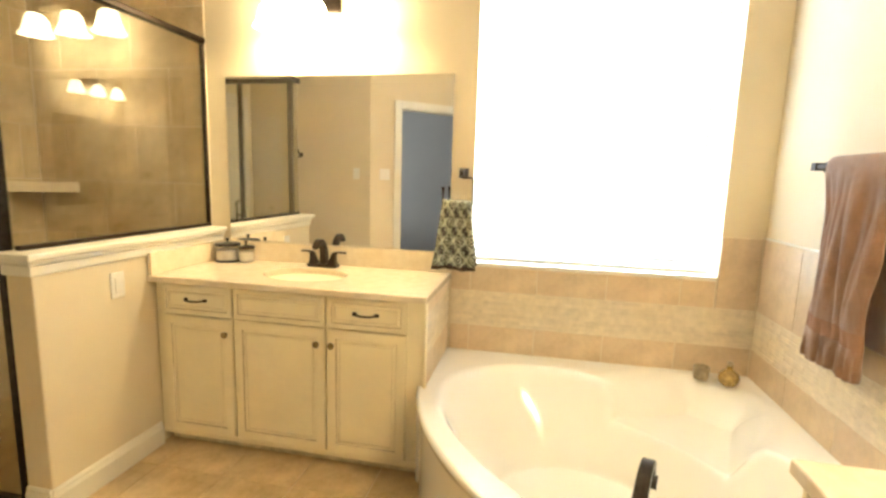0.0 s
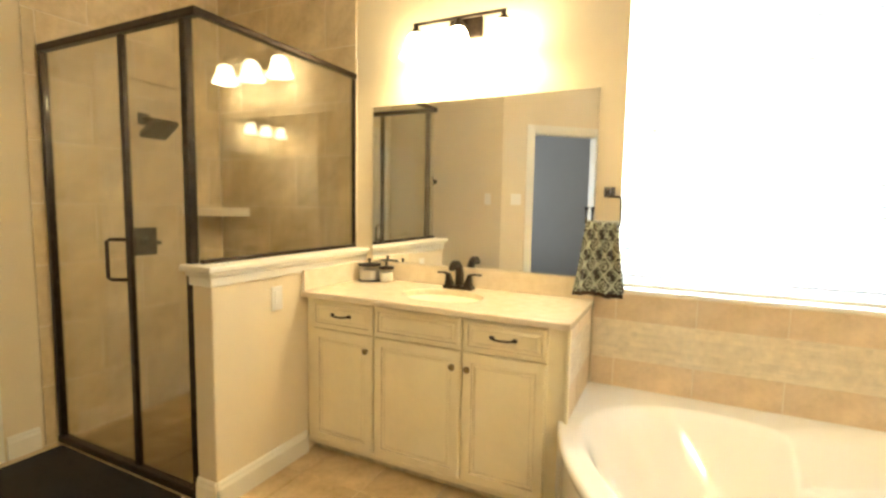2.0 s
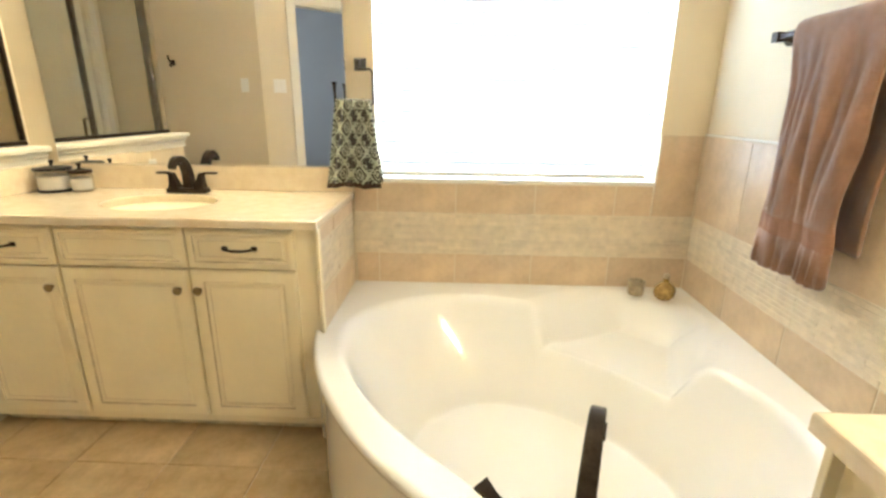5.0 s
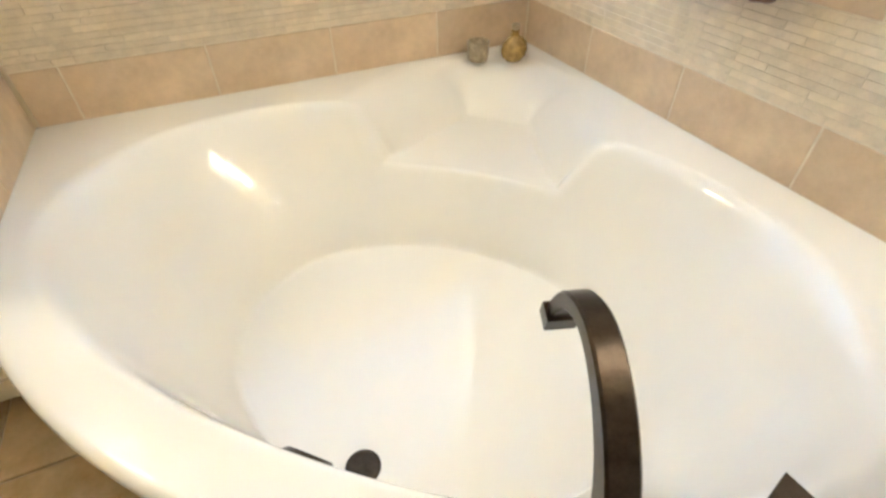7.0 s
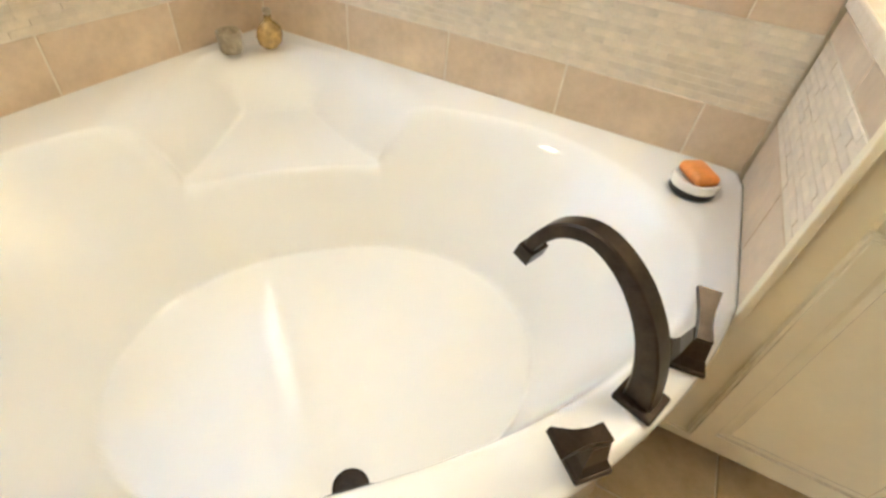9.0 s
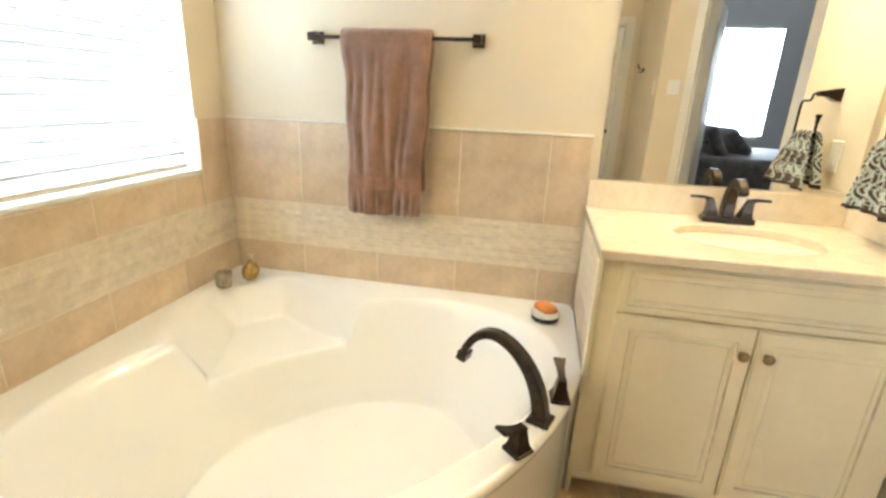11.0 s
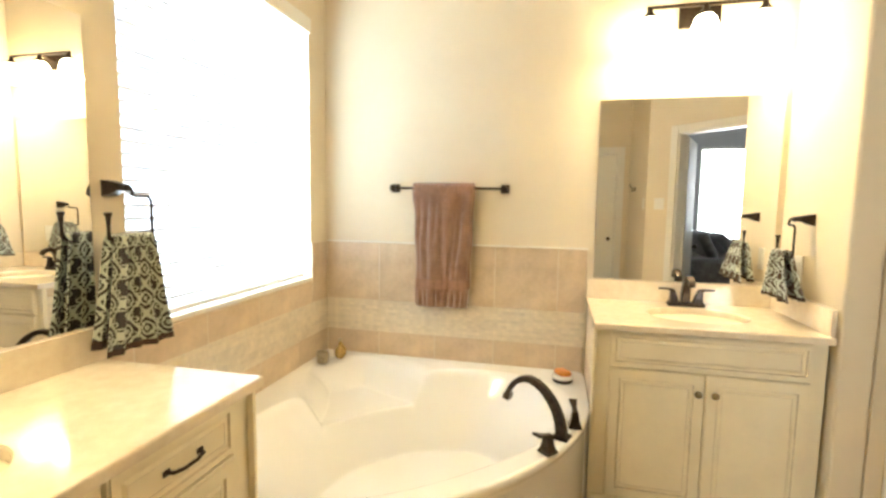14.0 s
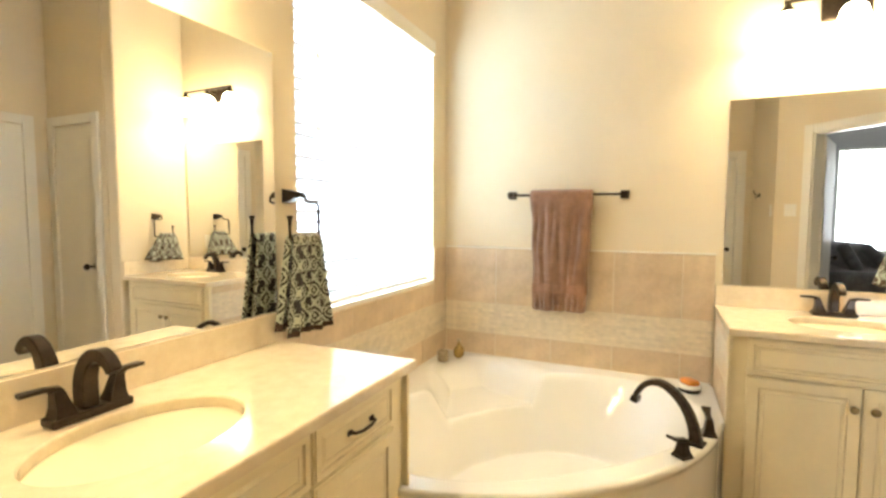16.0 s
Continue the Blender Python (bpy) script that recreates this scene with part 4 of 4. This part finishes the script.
# ---- small things ----
def lidded_jar(x, y, z, r, h, lidmat, label, fill, band=False):
    e = thing("lidded_jar", label, "jar", Matrix.Translation((x, y, z)), "counter jars")
    part("glass", lathe([(r * 0.9, 0.0), (r, 0.006), (r, h - 0.008), (r * 0.93, h), (r * 0.90, h), (r * 0.94, h - 0.01), (r * 0.94, 0.008), (0, 0.006)], 28), JAR, e, smooth=True)
    part("filling", lathe([(r * 0.90, 0.009), (r * 0.92, 0.02), (r * 0.90, h * 0.72), (r * 0.6, h * 0.82), (0, h * 0.85)], 20), fill, e, "white cotton filling", True)
    if band:
        part("band", lathe([(r * 1.01, 0.0), (r * 1.012, h * 0.12), (r * 1.004, h * 0.13), (r * 1.004, 0.001)], 28), BLACK, e, "dark band at the foot", True)
    part("lid", lathe([(r * 1.05, h + 0.001), (r * 1.08, h + 0.006), (r * 1.05, h + 0.014), (r * 0.4, h + 0.019), (0.007, h + 0.021), (0.006, h + 0.030), (0.011, h + 0.038), (0.007, h + 0.044), (0, h + 0.045)], 28), lidmat, e, "dark metal lid with a knob", True)


lidded_jar(-2.762, -0.105, 0.876, 0.064, 0.088, BLACK, "clear glass jar of cotton with a black lid", COTTON, True)
lidded_jar(-2.648, -0.100, 0.876, 0.042, 0.076, BRONZE, "small glass jar of cotton with a bronze lid", COTTON)


def soap_dish():
    e = thing("soap_dish", "round black and white dish with an orange soap", "soap dish", Matrix.Translation((-0.178, -1.425, 0.4580)))
    part("dish", lathe([(0.046, 0.0), (0.052, 0.006), (0.052, 0.020), (0, 0.020)], 28), BLACK, e, "black base", True)
    part("rim", lathe([(0.053, 0.0205), (0.054, 0.03), (0.052, 0.040), (0.047, 0.041), (0.044, 0.034), (0, 0.034)], 28), PORCELAIN, e, "white rim", True)
    s = thing("soap_bar", "orange bar of soap resting on a dish", "soap", Matrix.Translation((-0.178, -1.425, 0.4920)) @ Matrix.Rotation(radians(35), 4, "Z"))
    part("bar", box(-0.042, 0.042, -0.030, 0.030, 0.0, 0.028, 0.012, 3), SOAP, s, smooth=True)


soap_dish()
_c = thing("votive_cup", "small mottled ceramic votive cup on the tub rim", "cup", Matrix.Translation((-0.247, -0.097, 0.458)))
part("body", lathe([(0.030, 0), (0.034, 0.01), (0.036, 0.06), (0.033, 0.063), (0.031, 0.058), (0.029, 0.015), (0, 0.012)], 24), CERAMIC, _c, smooth=True)
_b = thing("perfume_bottle", "round amber gilt bottle with a stopper on the tub rim", "bottle", Matrix.Translation((-0.150, -0.160, 0.458)))
part("body", move(lathe([(0.0, -0.040), (0.022, -0.036), (0.036, -0.02), (0.040, 0), (0.036, 0.02), (0.022, 0.036), (0.012, 0.042), (0.010, 0.055), (0.012, 0.058), (0, 0.058)], 24), Matrix.Translation((0, 0, 0.0395)) @ Matrix.Diagonal((1.15, 0.8, 1, 1))), GOLD, _b, smooth=True)
part("stopper", move(lathe([(0.007, 0), (0.013, 0.008), (0.012, 0.018), (0, 0.022)], 14), Matrix.Translation((0, 0, 0.098))), CERAMIC, _b, "dark stopper", True)

# bedroom things
bed = thing("bed", "wide bed with a charcoal velvet quilt", "bed", Matrix.Translation((-4.9, -4.15, 0)))
part("base", box(-0.9, 0.9, -1.1, 1.1, 0.08, 0.34, 0.03), BEDDING, bed)
part("quilt", box(-0.95, 0.95, -1.13, 1.1, 0.30, 0.72, 0.08, 4), BEDDING, bed, smooth=True)
part("headboard", box(-0.98, 0.98, 1.10, 1.18, 0.0, 1.15, 0.03), BEDDING, bed)
for x, y, r, mt in ((-0.5, 0.85, 62, BEDDING), (-0.02, 0.82, 58, PILLOW), (0.46, 0.84, 62, BEDDING), (-0.25, 0.58, 50, PILLOW), (0.22, 0.52, 48, BEDDING)):
    pl = thing("pillow", "grey satin and charcoal bed pillow leaning on the headboard", "pillow", Matrix.Translation((-4.9 + x, -4.15 + y, 0.86)) @ Matrix.Rotation(radians(r), 4, "X"), "bed pillows")
    bm = box(-0.27, 0.27, -0.20, 0.20, -0.07, 0.07, 0.069, 5)
    part("cover", bm, mt, pl, smooth=True)

# ---- laid pieces, last ----
SURROUND_Z = (0.457, 0.600, 0.786, 1.135)


def tile_mesh(w, h, name="tile", dpt=0.009, mat=TILE, ease=0.002):
    bm = box(0, w, -dpt, 0, 0, h)
    f = min(bm.faces, key=lambda q: q.calc_center_median().y)
    bmesh.ops.bevel(bm, geom=list(f.edges), offset=ease, segments=1, affect="EDGES")
    me = bpy.data.meshes.new(name)
    bm.to_mesh(me)
    bm.free()
    me.materials.append(mat)
    return me


MESHES = {}


def tile(parent, m, w, h, mat=TILE, dpt=0.009):
    key = (round(w, 3), round(h, 3), mat.name, dpt)
    if key not in MESHES:
        MESHES[key] = tile_mesh(w, h, "tile", dpt, mat)
    o = new("tile", MESHES[key])
    o.parent = parent
    o.matrix_basis = m
    return o


def tile_run(parent, m, x0, x1, z0, z1, step, first, mat=TILE, gap=0.004, dpt=0.009):
    cuts = [x0] + [first + step * k for k in range(-20, 40) if x0 + 0.012 < first + step * k < x1 - 0.012] + [x1]
    for a, b in zip(cuts, cuts[1:]):
        tile(parent, m @ Matrix.Translation((a + gap / 2, 0, z0 + gap / 2)), b - a - gap, z1 - z0 - gap, mat, dpt)


def mosaic(parent, m, x0, x1, z0, z1, seed):
    """Thin stone strips of uneven length laid in courses, one joined mesh."""
    rng = random.Random(seed)
    verts, faces = [], []
    n = 11
    hgt = (z1 - z0) / n
    for r in range(n):
        x = x0
        while x < x1 - 1e-4:
            w = min(rng.choice((0.05, 0.075, 0.10, 0.15)), x1 - x)
            a, b, c, d = x + 0.0005, x + w - 0.0005, z0 + r * hgt + 0.0005, z0 + (r + 1) * hgt - 0.0005
            y = -0.0085 - rng.random() * 0.002
            i = len(verts)
            verts += [(a, 0, c), (b, 0, c), (b, 0, d), (a, 0, d), (a, y, c), (b, y, c), (b, y, d), (a, y, d)]
            faces += [tuple(i + k for k in q) for q in ((4, 5, 6, 7), (0, 1, 5, 4), (1, 2, 6, 5), (2, 3, 7, 6), (3, 0, 4, 7))]
            x += w
    me = bpy.data.meshes.new("mosaic_strip")
    me.from_pydata(verts, [], faces)
    me.materials.append(MOSAIC)
    o = new("mosaic_strip", me)
    o.parent = parent
    o.matrix_basis = m
    return tagged(o, "narrow stacked stone mosaic in pale beige", kind="stuff")


def mosaic_pieces(parent, m, x0, x1, z0, z1, seed):
    """The same strips laid one by one where the walk passes nearest."""
    rng = random.Random(seed)
    n = 11
    hgt = (z1 - z0) / n
    for k in range(n):
        x = x0
        while x < x1 - 1e-4:
            w = min(rng.choice((0.075, 0.10, 0.15, 0.15)), x1 - x)
            key = ("strip", round(w, 3), round(hgt, 4))
            if key not in MESHES:
                MESHES[key] = tile_mesh(w - 0.001, hgt - 0.001, "strip", 0.0095, MOSAIC_PIECE, 0.0006)
            o = new("strip", MESHES[key])
            o.parent = parent
            o.matrix_basis = m @ Matrix.Translation((x + 0.0005, rng.random() * 0.0018, z0 + k * hgt + 0.0005))
            x += w


def grout_bed(parent, m, x0, x1, z0, z1):
    o = part("grout_bed", box(x0, x1, -0.0072, 0.0, z0, z1), GROUT, parent)
    o.matrix_basis = m
    return o


surround = thing("tub_surround", "tan tiled tub surround with a pale mosaic band", "tile surround", kind="structure")
z0, z1, z2, z3 = SURROUND_Z
NORTH = Matrix.Translation((0, -0.0005, 0))
EAST = Matrix.Translation((-0.0005, 0, 0)) @ Matrix.Rotation(radians(-90), 4, "Z")
for mm, a, b, sd in ((NORTH, -1.495, -0.010, 5), (EAST, 0.010, 1.535, 6)):
    (mosaic if a < 0 else mosaic_pieces)(surround, mm, a, b, z1 + 0.002, z2 - 0.002, sd)
    tile_run(surround, mm, a, b, z0, z1, 0.346, -1.390 if a < 0 else 0.346)
    grout_bed(surround, mm, a, b, z0 - 0.05, z2)
tile_run(surround, NORTH, -1.495, -0.194, z2, 0.919, 0.346, -1.390)
tile_run(surround, NORTH, -0.190, -0.010, z2, z3, 0.346, 5)
tile_run(surround, NORTH, -1.495, -1.394, 0.92, z3 - 0.155, 0.346, 5)
tile_run(surround, EAST, 0.010, 1.535, z2, z3, 0.346, 0.346)
grout_bed(surround, NORTH, -1.495, -0.194, z2 + 0.0005, 0.918)
grout_bed(surround, NORTH, -0.19, -0.010, z2 + 0.0005, z3 - 0.001)
grout_bed(surround, EAST, 0.010, 1.535, z2 + 0.0005, z3 - 0.001)
part("edge_trim", box(-0.013, -0.0005, -1.537, -0.010, z3, z3 + 0.008, 0.003), TRIM, surround, "pale tile edge")
SIDE_A = Matrix.Translation((-1.511, 0, 0)) @ Matrix.Rotation(radians(90), 4, "Z")
SIDE_B = Matrix.Translation((0, -1.551, 0)) @ Matrix.Rotation(radians(180), 4, "Z")
for mm, a, b, sd in ((SIDE_A, -0.52, -0.012, 7), (SIDE_B, 0.012, 0.52, 8)):
    (mosaic if a < 0 else mosaic_pieces)(surround, mm, a, b, z1 + 0.002, z2 - 0.002, sd)
    tile_run(surround, mm, a, b, z0, z1, 0.346, -0.346 if a < 0 else 0.346)
    tile_run(surround, mm, a, b, z2, 0.842, 0.346, -0.346 if a < 0 else 0.346)
    grout_bed(surround, mm, a, b, z0 - 0.05, 0.842)

stile = thing("shower_tiling", "brown mottled large tiles lining the shower", "tile surround", kind="structure")
SW = Matrix.Translation((-4.1295, 0, 0)) @ Matrix.Rotation(radians(90), 4, "Z")
HWI = Matrix.Translation((-2.9855, 0, 0)) @ Matrix.Rotation(radians(-90), 4, "Z")
for r in range(10):
    za, zb = r * 0.325, min(H - 0.002, (r + 1) * 0.325)
    tile_run(stile, NORTH, -4.118, -2.93 if za > 0.9 else -2.99, za, zb, 0.49, -3.9 + (r % 2) * 0.245, SHOWER_TILE)
    tile_run(stile, SW, -1.15, -0.012, za, zb, 0.49, -0.6 + (r % 2) * 0.245, SHOWER_TILE)
    if zb < 1.0:
        tile_run(stile, HWI, 0.012, 1.045, za, zb, 0.49, 0.6 + (r % 2) * 0.245, SHOWER_TILE)

grout_bed(stile, NORTH, -4.12, -2.93, 0.98, H - 0.003)
grout_bed(stile, SW, -1.15, -0.012, 0.002, H - 0.003)

floor = bpy.data.objects["floor"]
me = None
G = 0.34
for i in range(-6, 9):
    for j in range(-8, 9):
        xa, ya = -2.40 + i * G, -0.70 + j * G
        xb, yb = min(xa + G, -0.005), min(ya + G, -0.005)
        xa, ya = max(xa, -4.125), max(ya, -3.295)
        if xb - xa < 0.02 or yb - ya < 0.02:
            continue
        cx, cy = (xa + xb) / 2, (ya + yb) / 2
        if cx > -1.2 and cy > -1.1:
            continue
        if cy < -2.28 and cx < -2.78 + (-2.28 - cy) * 1.1:
            continue
        if cx > -0.59 and cy < -2.44:
            continue
        o = tile(floor, Matrix.Translation((xa + 0.002, ya + 0.002, -0.0085)) @ Matrix.Rotation(radians(-90), 4, "X"), xb - xa - 0.004, yb - ya - 0.004, FLOOR_TILE, 0.0085)
